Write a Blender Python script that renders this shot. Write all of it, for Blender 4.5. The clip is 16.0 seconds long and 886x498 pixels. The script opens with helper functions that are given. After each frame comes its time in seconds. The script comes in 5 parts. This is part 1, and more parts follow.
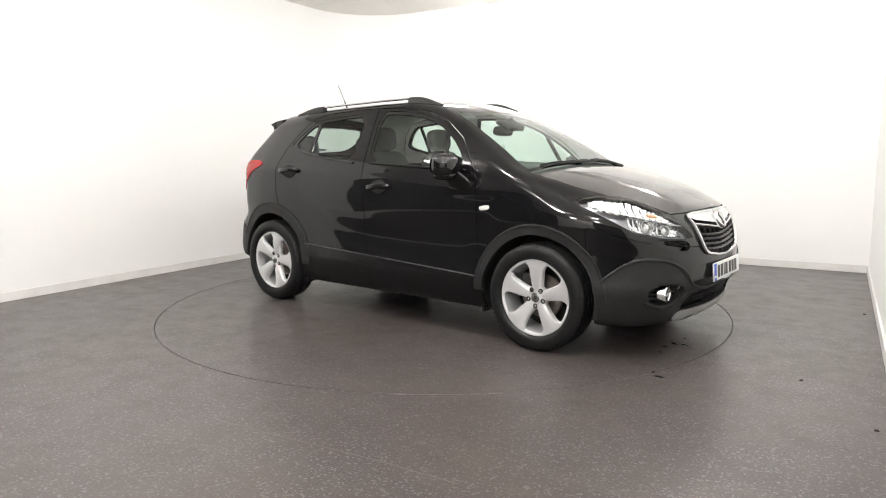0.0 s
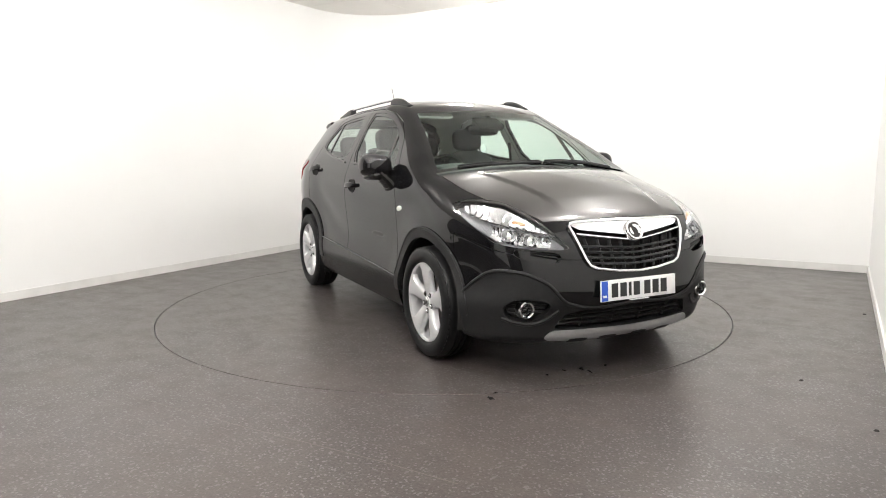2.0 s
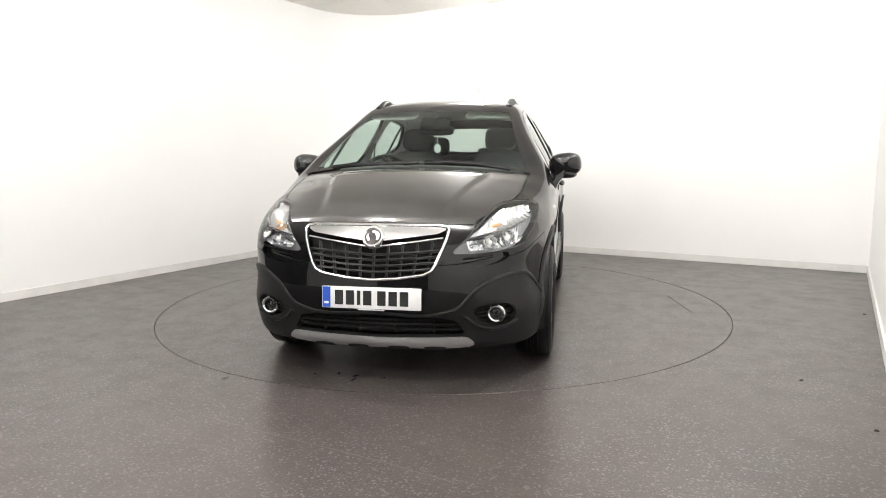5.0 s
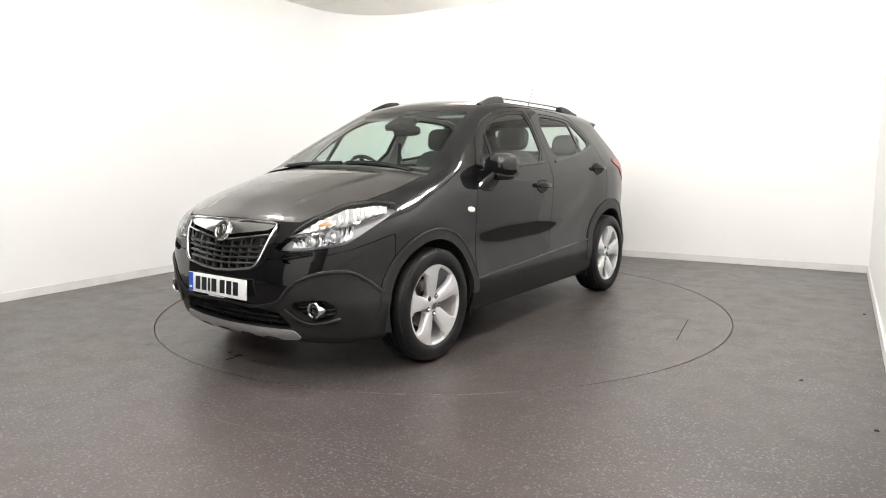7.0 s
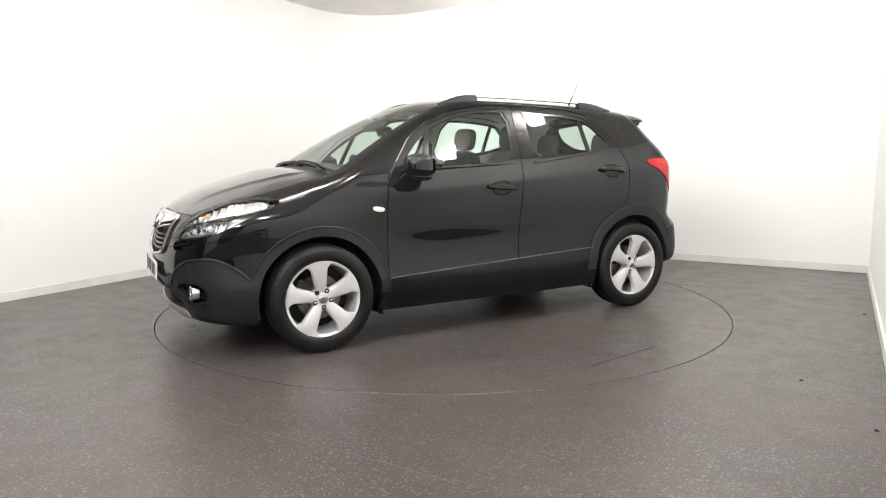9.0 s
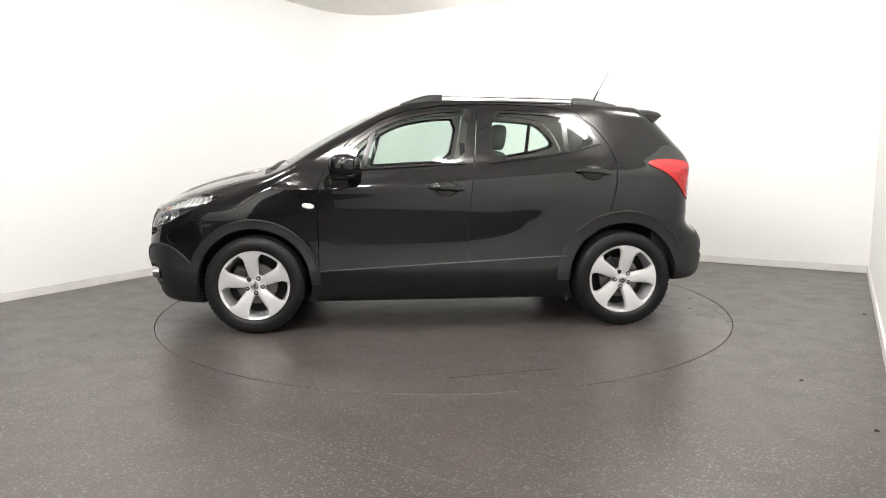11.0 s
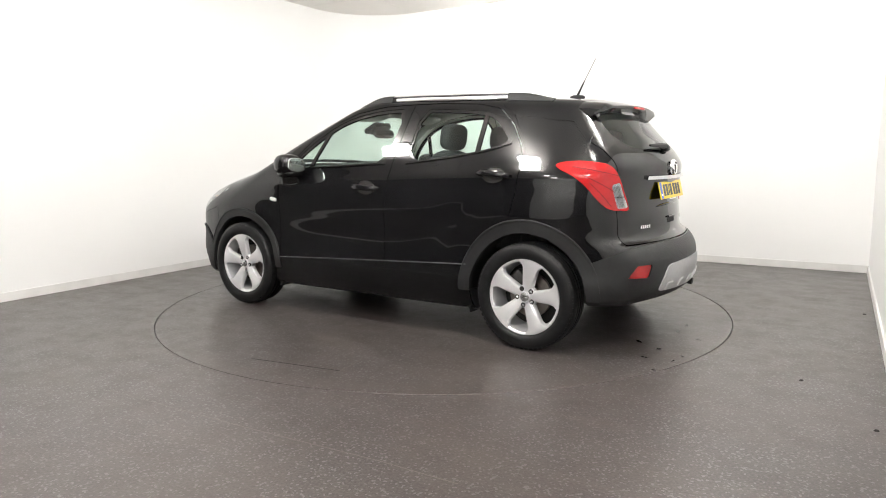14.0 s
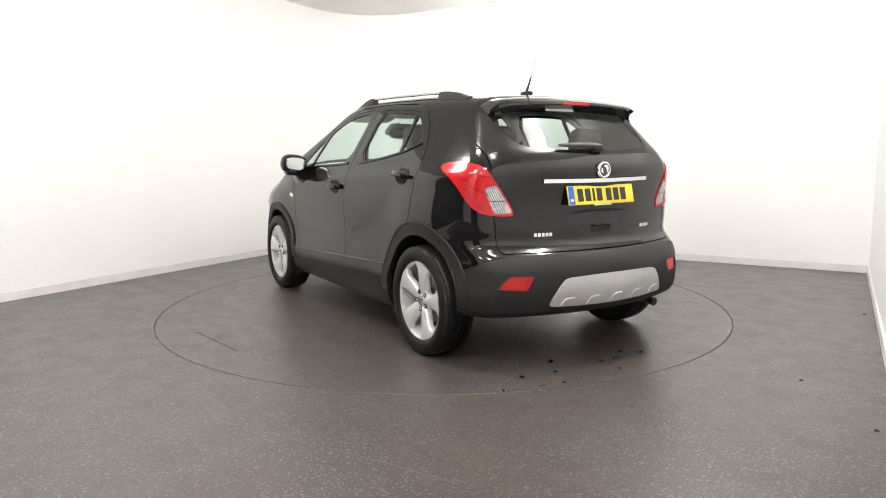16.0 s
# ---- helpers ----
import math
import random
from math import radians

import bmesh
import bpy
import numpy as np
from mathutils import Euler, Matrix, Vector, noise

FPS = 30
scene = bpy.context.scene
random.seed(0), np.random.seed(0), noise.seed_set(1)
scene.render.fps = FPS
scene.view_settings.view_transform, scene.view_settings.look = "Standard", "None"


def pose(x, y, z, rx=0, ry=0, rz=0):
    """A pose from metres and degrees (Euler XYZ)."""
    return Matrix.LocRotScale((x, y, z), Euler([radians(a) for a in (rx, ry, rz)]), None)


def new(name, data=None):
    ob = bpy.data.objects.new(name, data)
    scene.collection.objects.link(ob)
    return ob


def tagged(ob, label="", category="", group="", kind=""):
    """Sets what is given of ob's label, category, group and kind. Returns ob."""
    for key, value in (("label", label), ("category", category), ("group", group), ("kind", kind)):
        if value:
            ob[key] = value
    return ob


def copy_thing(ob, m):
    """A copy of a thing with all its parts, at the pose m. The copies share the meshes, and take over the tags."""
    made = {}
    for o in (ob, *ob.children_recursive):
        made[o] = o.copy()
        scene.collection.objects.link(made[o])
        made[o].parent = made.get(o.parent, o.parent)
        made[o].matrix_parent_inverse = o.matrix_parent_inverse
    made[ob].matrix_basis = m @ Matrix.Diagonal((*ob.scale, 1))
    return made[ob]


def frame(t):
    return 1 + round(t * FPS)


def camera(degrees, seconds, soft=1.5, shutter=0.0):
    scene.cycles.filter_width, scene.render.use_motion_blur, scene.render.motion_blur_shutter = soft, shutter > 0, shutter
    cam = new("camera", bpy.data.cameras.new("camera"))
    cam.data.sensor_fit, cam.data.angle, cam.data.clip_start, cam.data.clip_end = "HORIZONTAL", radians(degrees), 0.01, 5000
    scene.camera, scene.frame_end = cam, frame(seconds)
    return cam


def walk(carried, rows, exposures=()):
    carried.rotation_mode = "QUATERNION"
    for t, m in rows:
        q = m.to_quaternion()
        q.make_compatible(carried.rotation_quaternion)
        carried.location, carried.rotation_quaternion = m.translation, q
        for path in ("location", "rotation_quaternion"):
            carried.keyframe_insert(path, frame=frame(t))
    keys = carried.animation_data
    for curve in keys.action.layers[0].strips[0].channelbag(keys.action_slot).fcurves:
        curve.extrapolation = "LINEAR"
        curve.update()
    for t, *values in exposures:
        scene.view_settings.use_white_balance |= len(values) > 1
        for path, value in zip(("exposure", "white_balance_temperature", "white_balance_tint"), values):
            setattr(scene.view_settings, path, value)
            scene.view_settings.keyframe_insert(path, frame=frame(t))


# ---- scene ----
# camera: stands still in a corner of the room
cam = camera(66.26, 16.0, soft=1.0)
EYE = pose(0.0, 0.0, 1.218, 90 - 8.0, 0, 0) @ pose(0, 0, 0, 0, 0, -0.34)
walk(cam, [(0.0, EYE), (16.0, EYE)])

# turntable: centre, radius, and the car's heading at each time
HUB = Vector((0.0, 5.5525, 0.0))
DISC_R = 2.222
CAR_OFF = (0.0716, 0.0706)


def heading(t):
    s = (t - 8) / 8
    return -38.8034 - 12.49278 * t + 0.51156 * s * s + 0.33372 * s * s * s


# room: walls turned against the view
ROOM_TURN = -30.3
X_LEFT, X_RIGHT, Y_BACK, Y_NEAR, CEIL = -6.045, 0.30, 7.983, -2.2, 3.09
ROOM = pose(0, 0, 0, 0, 0, ROOM_TURN)

# ---- world and exposure ----
world = bpy.data.worlds.new("world")
scene.world = world
world.use_nodes = True
world.node_tree.nodes["Background"].inputs[0].default_value = (0.9, 0.95, 1.0, 1)
world.node_tree.nodes["Background"].inputs[1].default_value = 0.05
scene.view_settings.exposure = 0.0
LAMP_POWER = 161.0


# ---- materials ----
def mat(name, color, rough=0.5, metal=0.0, coat=0.0, vary=0.0, scale=20.0, bump=0.0, bump_scale=200.0, rough_vary=0.0, spec=0.5, emit=0.0, coat_rough=0.03):
    m = bpy.data.materials.new(name)
    m.use_nodes = True
    nt = m.node_tree
    b = nt.nodes["Principled BSDF"]
    b.inputs["Base Color"].default_value = (*color, 1)
    b.inputs["Roughness"].default_value = rough
    b.inputs["Metallic"].default_value = metal
    b.inputs["Coat Weight"].default_value = coat
    b.inputs["Coat Roughness"].default_value = coat_rough
    b.inputs["Specular IOR Level"].default_value = spec
    if emit:
        b.inputs["Emission Color"].default_value = (*color, 1)
        b.inputs["Emission Strength"].default_value = emit
    if vary or bump or rough_vary:
        tc = nt.nodes.new("ShaderNodeTexCoord")
        n1 = nt.nodes.new("ShaderNodeTexNoise")
        n1.inputs["Scale"].default_value = scale
        n1.inputs["Detail"].default_value = 6
        nt.links.new(tc.outputs["Object"], n1.inputs["Vector"])
        if vary:
            r = nt.nodes.new("ShaderNodeValToRGB")
            r.color_ramp.elements[0].position, r.color_ramp.elements[1].position = 0.3, 0.7
            r.color_ramp.elements[0].color = (*[c * (1 - vary) for c in color], 1)
            r.color_ramp.elements[1].color = (*[min(1, c * (1 + vary)) for c in color], 1)
            nt.links.new(n1.outputs["Fac"], r.inputs["Fac"])
            nt.links.new(r.outputs["Color"], b.inputs["Base Color"])
        if rough_vary:
            mr = nt.nodes.new("ShaderNodeMapRange")
            mr.inputs["To Min"].default_value = max(0, rough - rough_vary)
            mr.inputs["To Max"].default_value = rough + rough_vary
            mr.inputs["From Min"].default_value, mr.inputs["From Max"].default_value = 0.3, 0.7
            nt.links.new(n1.outputs["Fac"], mr.inputs["Value"])
            nt.links.new(mr.outputs["Result"], b.inputs["Roughness"])
        if bump:
            n2 = nt.nodes.new("ShaderNodeTexNoise")
            n2.inputs["Scale"].default_value = bump_scale
            n2.inputs["Detail"].default_value = 4
            nt.links.new(tc.outputs["Object"], n2.inputs["Vector"])
            bp = nt.nodes.new("ShaderNodeBump")
            bp.inputs["Strength"].default_value = bump
            bp.inputs["Distance"].default_value = 0.002
            nt.links.new(n2.outputs["Fac"], bp.inputs["Height"])
            nt.links.new(bp.outputs["Normal"], b.inputs["Normal"])
    return m


def glass_mat(name, tint, base=0.065, rough=0.0):
    """Thin glass: tinted see-through sheet with a mirror coat by Fresnel."""
    m = bpy.data.materials.new(name)
    m.use_nodes = True
    nt = m.node_tree
    nt.nodes.remove(nt.nodes["Principled BSDF"])
    out = nt.nodes["Material Output"]
    tr = nt.nodes.new("ShaderNodeBsdfTransparent")
    tr.inputs[0].default_value = (*tint, 1)
    gl = nt.nodes.new("ShaderNodeBsdfGlossy")
    gl.inputs["Roughness"].default_value = rough
    lw = nt.nodes.new("ShaderNodeLayerWeight")
    lw.inputs["Blend"].default_value = 0.5
    pw = nt.nodes.new("ShaderNodeMath")
    pw.operation = "POWER"
    pw.inputs[1].default_value = 5.0
    nt.links.new(lw.outputs["Facing"], pw.inputs[0])
    fr = nt.nodes.new("ShaderNodeMath")
    fr.operation = "MULTIPLY_ADD"
    fr.inputs[1].default_value, fr.inputs[2].default_value = 1 - base, base
    nt.links.new(pw.outputs[0], fr.inputs[0])
    mx = nt.nodes.new("ShaderNodeMixShader")
    nt.links.new(fr.outputs[0], mx.inputs[0])
    nt.links.new(tr.outputs[0], mx.inputs[1])
    nt.links.new(gl.outputs[0], mx.inputs[2])
    nt.links.new(mx.outputs[0], out.inputs["Surface"])
    return m


def floor_mat(name, seed):
    """Dark grey speckled vinyl sheet, worn satin, with dull stains and scuffs."""
    m = bpy.data.materials.new(name)
    m.use_nodes = True
    nt = m.node_tree
    b = nt.nodes["Principled BSDF"]
    tc = nt.nodes.new("ShaderNodeTexCoord")
    mp = nt.nodes.new("ShaderNodeMapping")
    mp.inputs["Location"].default_value = (seed * 3.1, seed * 1.7, 0)
    nt.links.new(tc.outputs["Object"], mp.inputs["Vector"])

    def noise_tex(scale, detail, lo, hi, rough=0.5):
        n = nt.nodes.new("ShaderNodeTexNoise")
        n.inputs["Scale"].default_value, n.inputs["Detail"].default_value = scale, detail
        n.inputs["Roughness"].default_value = rough
        nt.links.new(mp.outputs[0], n.inputs["Vector"])
        r = nt.nodes.new("ShaderNodeMapRange")
        r.inputs["From Min"].default_value, r.inputs["From Max"].default_value = lo, hi
        nt.links.new(n.outputs["Fac"], r.inputs["Value"])
        return r.outputs["Result"]

    stain = noise_tex(1.1, 6, 0.36, 0.68, 0.6)
    scuff = noise_tex(5.0, 8, 0.42, 0.72, 0.65)
    grain = noise_tex(85.0, 3, 0.30, 0.72, 0.6)
    # long smears dragged over the sheet
    sq = nt.nodes.new("ShaderNodeMapping")
    sq.inputs["Scale"].default_value = (1.0, 5.0, 1.0)
    sq.inputs["Rotation"].default_value = (0, 0, 0.5 + seed)
    nt.links.new(tc.outputs["Object"], sq.inputs["Vector"])
    sn = nt.nodes.new("ShaderNodeTexNoise")
    sn.inputs["Scale"].default_value, sn.inputs["Detail"].default_value = 1.6, 7
    sn.inputs["Roughness"].default_value = 0.62
    nt.links.new(sq.outputs[0], sn.inputs["Vector"])
    smear = nt.nodes.new("ShaderNodeMapRange")
    smear.inputs["From Min"].default_value, smear.inputs["From Max"].default_value = 0.48, 0.72
    nt.links.new(sn.outputs["Fac"], smear.inputs["Value"])
    speck = nt.nodes.new("ShaderNodeTexVoronoi")
    speck.inputs["Scale"].default_value = 120
    nt.links.new(mp.outputs[0], speck.inputs["Vector"])

    def blend(fac, amount, under, over):
        k = nt.nodes.new("ShaderNodeMath")
        k.operation = "MULTIPLY"
        k.inputs[1].default_value = amount
        nt.links.new(fac, k.inputs[0])
        x = nt.nodes.new("ShaderNodeMix")
        x.data_type = "RGBA"
        nt.links.new(k.outputs[0], x.inputs[0])
        for i, c in ((6, under), (7, over)):
            if isinstance(c, tuple):
                x.inputs[i].default_value = (*c, 1)
            else:
                nt.links.new(c, x.inputs[i])
        return x.outputs[2]

    chip = nt.nodes.new("ShaderNodeSeparateColor")
    nt.links.new(speck.outputs["Color"], chip.inputs[0])
    pale = nt.nodes.new("ShaderNodeMapRange")
    pale.inputs["From Min"].default_value, pale.inputs["From Max"].default_value = 0.86, 0.93
    nt.links.new(chip.outputs[0], pale.inputs["Value"])
    base = blend(grain, 1.0, (0.0190, 0.0158, 0.0152), (0.084, 0.0715, 0.0680))
    base = blend(pale.outputs[0], 0.55, base, (0.23, 0.225, 0.235))
    base = blend(stain, 0.55, base, (0.062, 0.050, 0.0435))
    base = blend(smear.outputs[0], 0.34, base, (0.105, 0.088, 0.078))
    nt.links.new(base, b.inputs["Base Color"])
    ra = nt.nodes.new("ShaderNodeMath")
    ra.operation = "MULTIPLY_ADD"
    ra.inputs[1].default_value, ra.inputs[2].default_value = 0.10, 0.290
    nt.links.new(scuff, ra.inputs[0])
    rb = nt.nodes.new("ShaderNodeMath")
    rb.operation = "MULTIPLY_ADD"
    rb.inputs[1].default_value = 0.06
    nt.links.new(smear.outputs[0], rb.inputs[0])
    nt.links.new(ra.outputs[0], rb.inputs[2])
    nt.links.new(rb.outputs[0], b.inputs["Roughness"])
    b.inputs["Specular IOR Level"].default_value = 0.44
    bp = nt.nodes.new("ShaderNodeBump")
    bp.inputs["Strength"].default_value, bp.inputs["Distance"].default_value = 0.25, 0.001
    nt.links.new(speck.outputs["Distance"], bp.inputs["Height"])
    nt.links.new(bp.outputs[0], b.inputs["Normal"])
    return m


WALL = mat("wall paint", (0.87, 0.868, 0.855), 0.45, vary=0.012, scale=1.2, bump=0.15, bump_scale=60)
NEARW = mat("unseen dark grey wall", (0.07, 0.069, 0.068), 0.6, vary=0.08, scale=2)
CEILING = mat("ceiling tile", (0.90, 0.875, 0.84), 0.8, vary=0.03, scale=2, bump=0.3, bump_scale=90)
SKIRT = mat("skirting paint", (0.74, 0.73, 0.71), 0.4, vary=0.06, scale=5)
FLOOR = floor_mat("vinyl floor", 0)
DISCM = floor_mat("vinyl turntable", 2)
GAP = mat("dark gap", (0.012, 0.011, 0.010), 0.8)
LAMP = mat("lamp diffuser", (1.0, 0.975, 0.945), 0.5, emit=LAMP_POWER)
LAMPF = mat("lamp frame", (0.8, 0.8, 0.8), 0.4)
PAINT = mat("black paint", (0.0045, 0.0044, 0.0050), 0.03, spec=0.44)
# warm grey base stands in for the ceiling's reflection on the bonnet
SHEEN = mat("black paint with grey ceiling sheen", (0.0145, 0.0132, 0.0122), 0.42, spec=0.3, coat=1.0, vary=0.25, scale=3, coat_rough=0.04)
PLASTIC = mat("black plastic", (0.015, 0.015, 0.0155), 0.45, spec=0.25, vary=0.1, scale=60, bump=0.25, bump_scale=900)
SATINB = mat("satin black sill", (0.0035, 0.0035, 0.0038), 0.26, spec=0.35, vary=0.1, scale=40)
GLOSSB = mat("gloss black trim", (0.006, 0.006, 0.006), 0.12)
RUBBER = mat("tyre rubber", (0.008, 0.008, 0.0083), 0.45, spec=0.22, vary=0.25, scale=30, bump=0.2, bump_scale=400)
ALLOY = mat("silver alloy", (0.70, 0.70, 0.71), 0.30, metal=0.5, coat=0.3, vary=0.03, scale=10)
DARKMET = mat("dark metal", (0.05, 0.048, 0.046), 0.5, metal=0.8, vary=0.3, scale=12)
DISCMET = mat("brake disc", (0.25, 0.22, 0.20), 0.4, metal=0.9, vary=0.2, scale=25)
CHROME = mat("chrome", (0.78, 0.79, 0.80), 0.10, metal=1.0)
SILVER = mat("silver paint", (0.50, 0.50, 0.51), 0.36, metal=0.6, vary=0.04, scale=40)
SATIN = mat("satin chrome rail", (0.66, 0.67, 0.68), 0.26, metal=1.0)
GLASS = glass_mat("tinted glass", (0.79, 0.90, 0.85))
GLASSR = glass_mat("rear glass", (0.60, 0.66, 0.63))
LENS = glass_mat("clear lens", (0.93, 0.94, 0.95))
REDLENS = mat("red lens", (0.36, 0.006, 0.008), 0.08, vary=0.10, scale=9, spec=0.45)
DEEPRED = mat("dark red lens", (0.16, 0.002, 0.004), 0.10, coat=0.4)
RIBLENS = mat("ribbed clear lens", (0.42, 0.42, 0.43), 0.20, metal=0.5, vary=0.2, scale=40)
LATTICE = mat("grille plastic", (0.022, 0.022, 0.023), 0.34, spec=0.45, vary=0.1, scale=60)
FLUTE = mat("fluted reflector", (0.86, 0.87, 0.88), 0.14, metal=1.0)
REFLECT = mat("lamp housing", (0.30, 0.30, 0.31), 0.35, metal=0.5, vary=0.1, scale=20)
ORANGE = mat("orange bulb", (0.62, 0.36, 0.20), 0.3)
CLOTH = mat("dark seat cloth", (0.055, 0.055, 0.057), 0.85, vary=0.25, scale=80, bump=0.5, bump_scale=500)
TRIM = mat("dark cabin plastic", (0.07, 0.07, 0.07), 0.6, vary=0.1, scale=40)
LINER = mat("grey headliner", (0.72, 0.72, 0.68), 0.85, vary=0.04, scale=50, bump=0.3, bump_scale=600)
WHITEP = mat("white plate", (0.78, 0.78, 0.78), 0.35)
YELLOWP = mat("yellow plate", (0.80, 0.58, 0.02), 0.35)
BLUEP = mat("blue band", (0.015, 0.08, 0.50), 0.35)
INK = mat("black ink", (0.008, 0.008, 0.008), 0.4)
LABELP = mat("white sticker", (0.75, 0.78, 0.76), 0.5)
BOWL = mat("lamp bowl", (0.45, 0.455, 0.47), 0.12, metal=1.0)
# grey metal paints in the highlight along the doors' lower edge
GLINT = mat("grey edge glint", (0.16, 0.16, 0.165), 0.3, metal=0.8)
MIRROR = mat("mirror", (0.50, 0.55, 0.53), 0.02, metal=1.0)


# ---- mesh helpers ----
def mesh_ob(name, verts, faces, material, parent=None, label="", smooth=True):
    me = bpy.data.meshes.new(name)
    me.from_pydata([tuple(map(float, v)) for v in verts], [], faces)
    me.materials.append(material)
    if smooth:
        for p in me.polygons:
            p.use_smooth = True
    me.update()
    ob = new(name, me)
    if parent:
        ob.parent = parent
    if label:
        tagged(ob, label)
    return ob


def part(name, bm, material, parent=None, label="", smooth=False, angle=35):
    me = bpy.data.meshes.new(name)
    bm.normal_update()
    for e in bm.edges:
        e.smooth = not (len(e.link_faces) == 2 and e.calc_face_angle(0) > radians(angle))
    for f in bm.faces:
        f.smooth = True
    bm.to_mesh(me)
    bm.free()
    me.materials.append(material)
    ob = new(name, me)
    if parent:
        ob.parent = parent
    if label:
        tagged(ob, label)
    return ob


def box(bm, sx, sy, sz, m=Matrix(), bevel=0.0, seg=2):
    r = bmesh.ops.create_cube(bm, size=1.0, matrix=Matrix.Diagonal((sx, sy, sz, 1)))
    vs = r["verts"]
    if bevel:
        es = list({e for v in vs for e in v.link_edges})
        o = bmesh.ops.bevel(bm, geom=es, offset=bevel, segments=seg, affect="EDGES", profile=0.5)
        vs = list(set(o["verts"]) | {v for v in vs if v.is_valid})
        vs = list({v for f in o["faces"] for v in f.verts} | {v for v in vs if v.is_valid})
        seen, todo = set(vs), list(vs)
        while todo:
            for e in todo.pop().link_edges:
                for w in e.verts:
                    if w not in seen:
                        seen.add(w)
                        todo.append(w)
        vs = list(seen)
    bmesh.ops.transform(bm, matrix=m, verts=vs)
    return vs


def lathe(bm, prof, axis="y", n=48, m=Matrix(), closed=False):
    """Spin a profile of (radius, along) round the axis."""
    rings = []
    for i in range(n):
        a = 2 * math.pi * i / n
        c, s = math.cos(a), math.sin(a)
        row = []
        for r, h in prof:
            p = Vector((r * c, h, r * s)) if axis == "y" else (Vector((r * c, r * s, h)) if axis == "z" else Vector((h, r * c, r * s)))
            row.append(bm.verts.new(m @ p))
        rings.append(row)
    k = len(prof)
    fs = []
    for i in range(n):
        a, b = rings[i], rings[(i + 1) % n]
        for j in range(k if closed else k - 1):
            j2 = (j + 1) % k
            fs.append(bm.faces.new((a[j], a[j2], b[j2], b[j])))
    bmesh.ops.recalc_face_normals(bm, faces=fs)
    return rings


def sweep(bm, pts, ups, w, h, n=8, power=4.0, taper=None):
    """A rounded bar along pts: width w across, height h along ups."""
    pts = [Vector(p) for p in pts]
    rows = []
    for i, p in enumerate(pts):
        t = (pts[min(i + 1, len(pts) - 1)] - pts[max(i - 1, 0)]).normalized()
        u = Vector(ups[i] if isinstance(ups, list) else ups)
        u = (u - t * u.dot(t)).normalized()
        s = t.cross(u)
        k = taper[i] if taper else 1.0
        row = []
        for j in range(n):
            a = 2 * math.pi * (j + 0.5) / n
            c, d = math.cos(a), math.sin(a)
            q = (abs(c) ** power + abs(d) ** power) ** (-1 / power)
            row.append(bm.verts.new(p + s * (c * q * w / 2 * k) + u * (d * q * h / 2 * k)))
        rows.append(row)
    fs = []
    for a, b in zip(rows, rows[1:]):
        for j in range(n):
            fs.append(bm.faces.new((a[j], a[(j + 1) % n], b[(j + 1) % n], b[j])))
    fs.append(bm.faces.new(rows[0][::-1]))
    fs.append(bm.faces.new(rows[-1]))
    bmesh.ops.recalc_face_normals(bm, faces=fs)


def curve(xs, ys):
    """A smooth curve through knots, flat beyond its ends' slopes."""
    xs, ys = np.array(xs, float), np.array(ys, float)
    d = np.diff(ys) / np.diff(xs)
    h = np.diff(xs)
    m = np.empty_like(xs)
    m[0], m[-1] = d[0], d[-1]
    m[1:-1] = (d[:-1] * h[1:] + d[1:] * h[:-1]) / (h[1:] + h[:-1])

    def f(x):
        x = np.asarray(x, float)
        i = np.clip(np.searchsorted(xs, x) - 1, 0, len(h) - 1)
        t = np.clip((x - xs[i]) / h[i], -1.0, 2.0)
        lo, hi = x < xs[0], x > xs[-1]
        t2, t3 = t * t, t * t * t
        y = (2 * t3 - 3 * t2 + 1) * ys[i] + (t3 - 2 * t2 + t) * h[i] * m[i] + (3 * t2 - 2 * t3) * ys[i + 1] + (t3 - t2) * h[i] * m[i + 1]
        y = np.where(lo, ys[0] + m[0] * (x - xs[0]), y)
        return np.where(hi, ys[-1] + m[-1] * (x - xs[-1]), y)

    return f


# ---- room ----
def wall(name, x0, x1, y0, y1, z0, z1, material, label):
    bm = bmesh.new()
    box(bm, x1 - x0, y1 - y0, z1 - z0, pose((x0 + x1) / 2, (y0 + y1) / 2, (z0 + z1) / 2))
    ob = part(name, bm, material)
    ob.matrix_world = ROOM
    return tagged(ob, label, kind="structure")


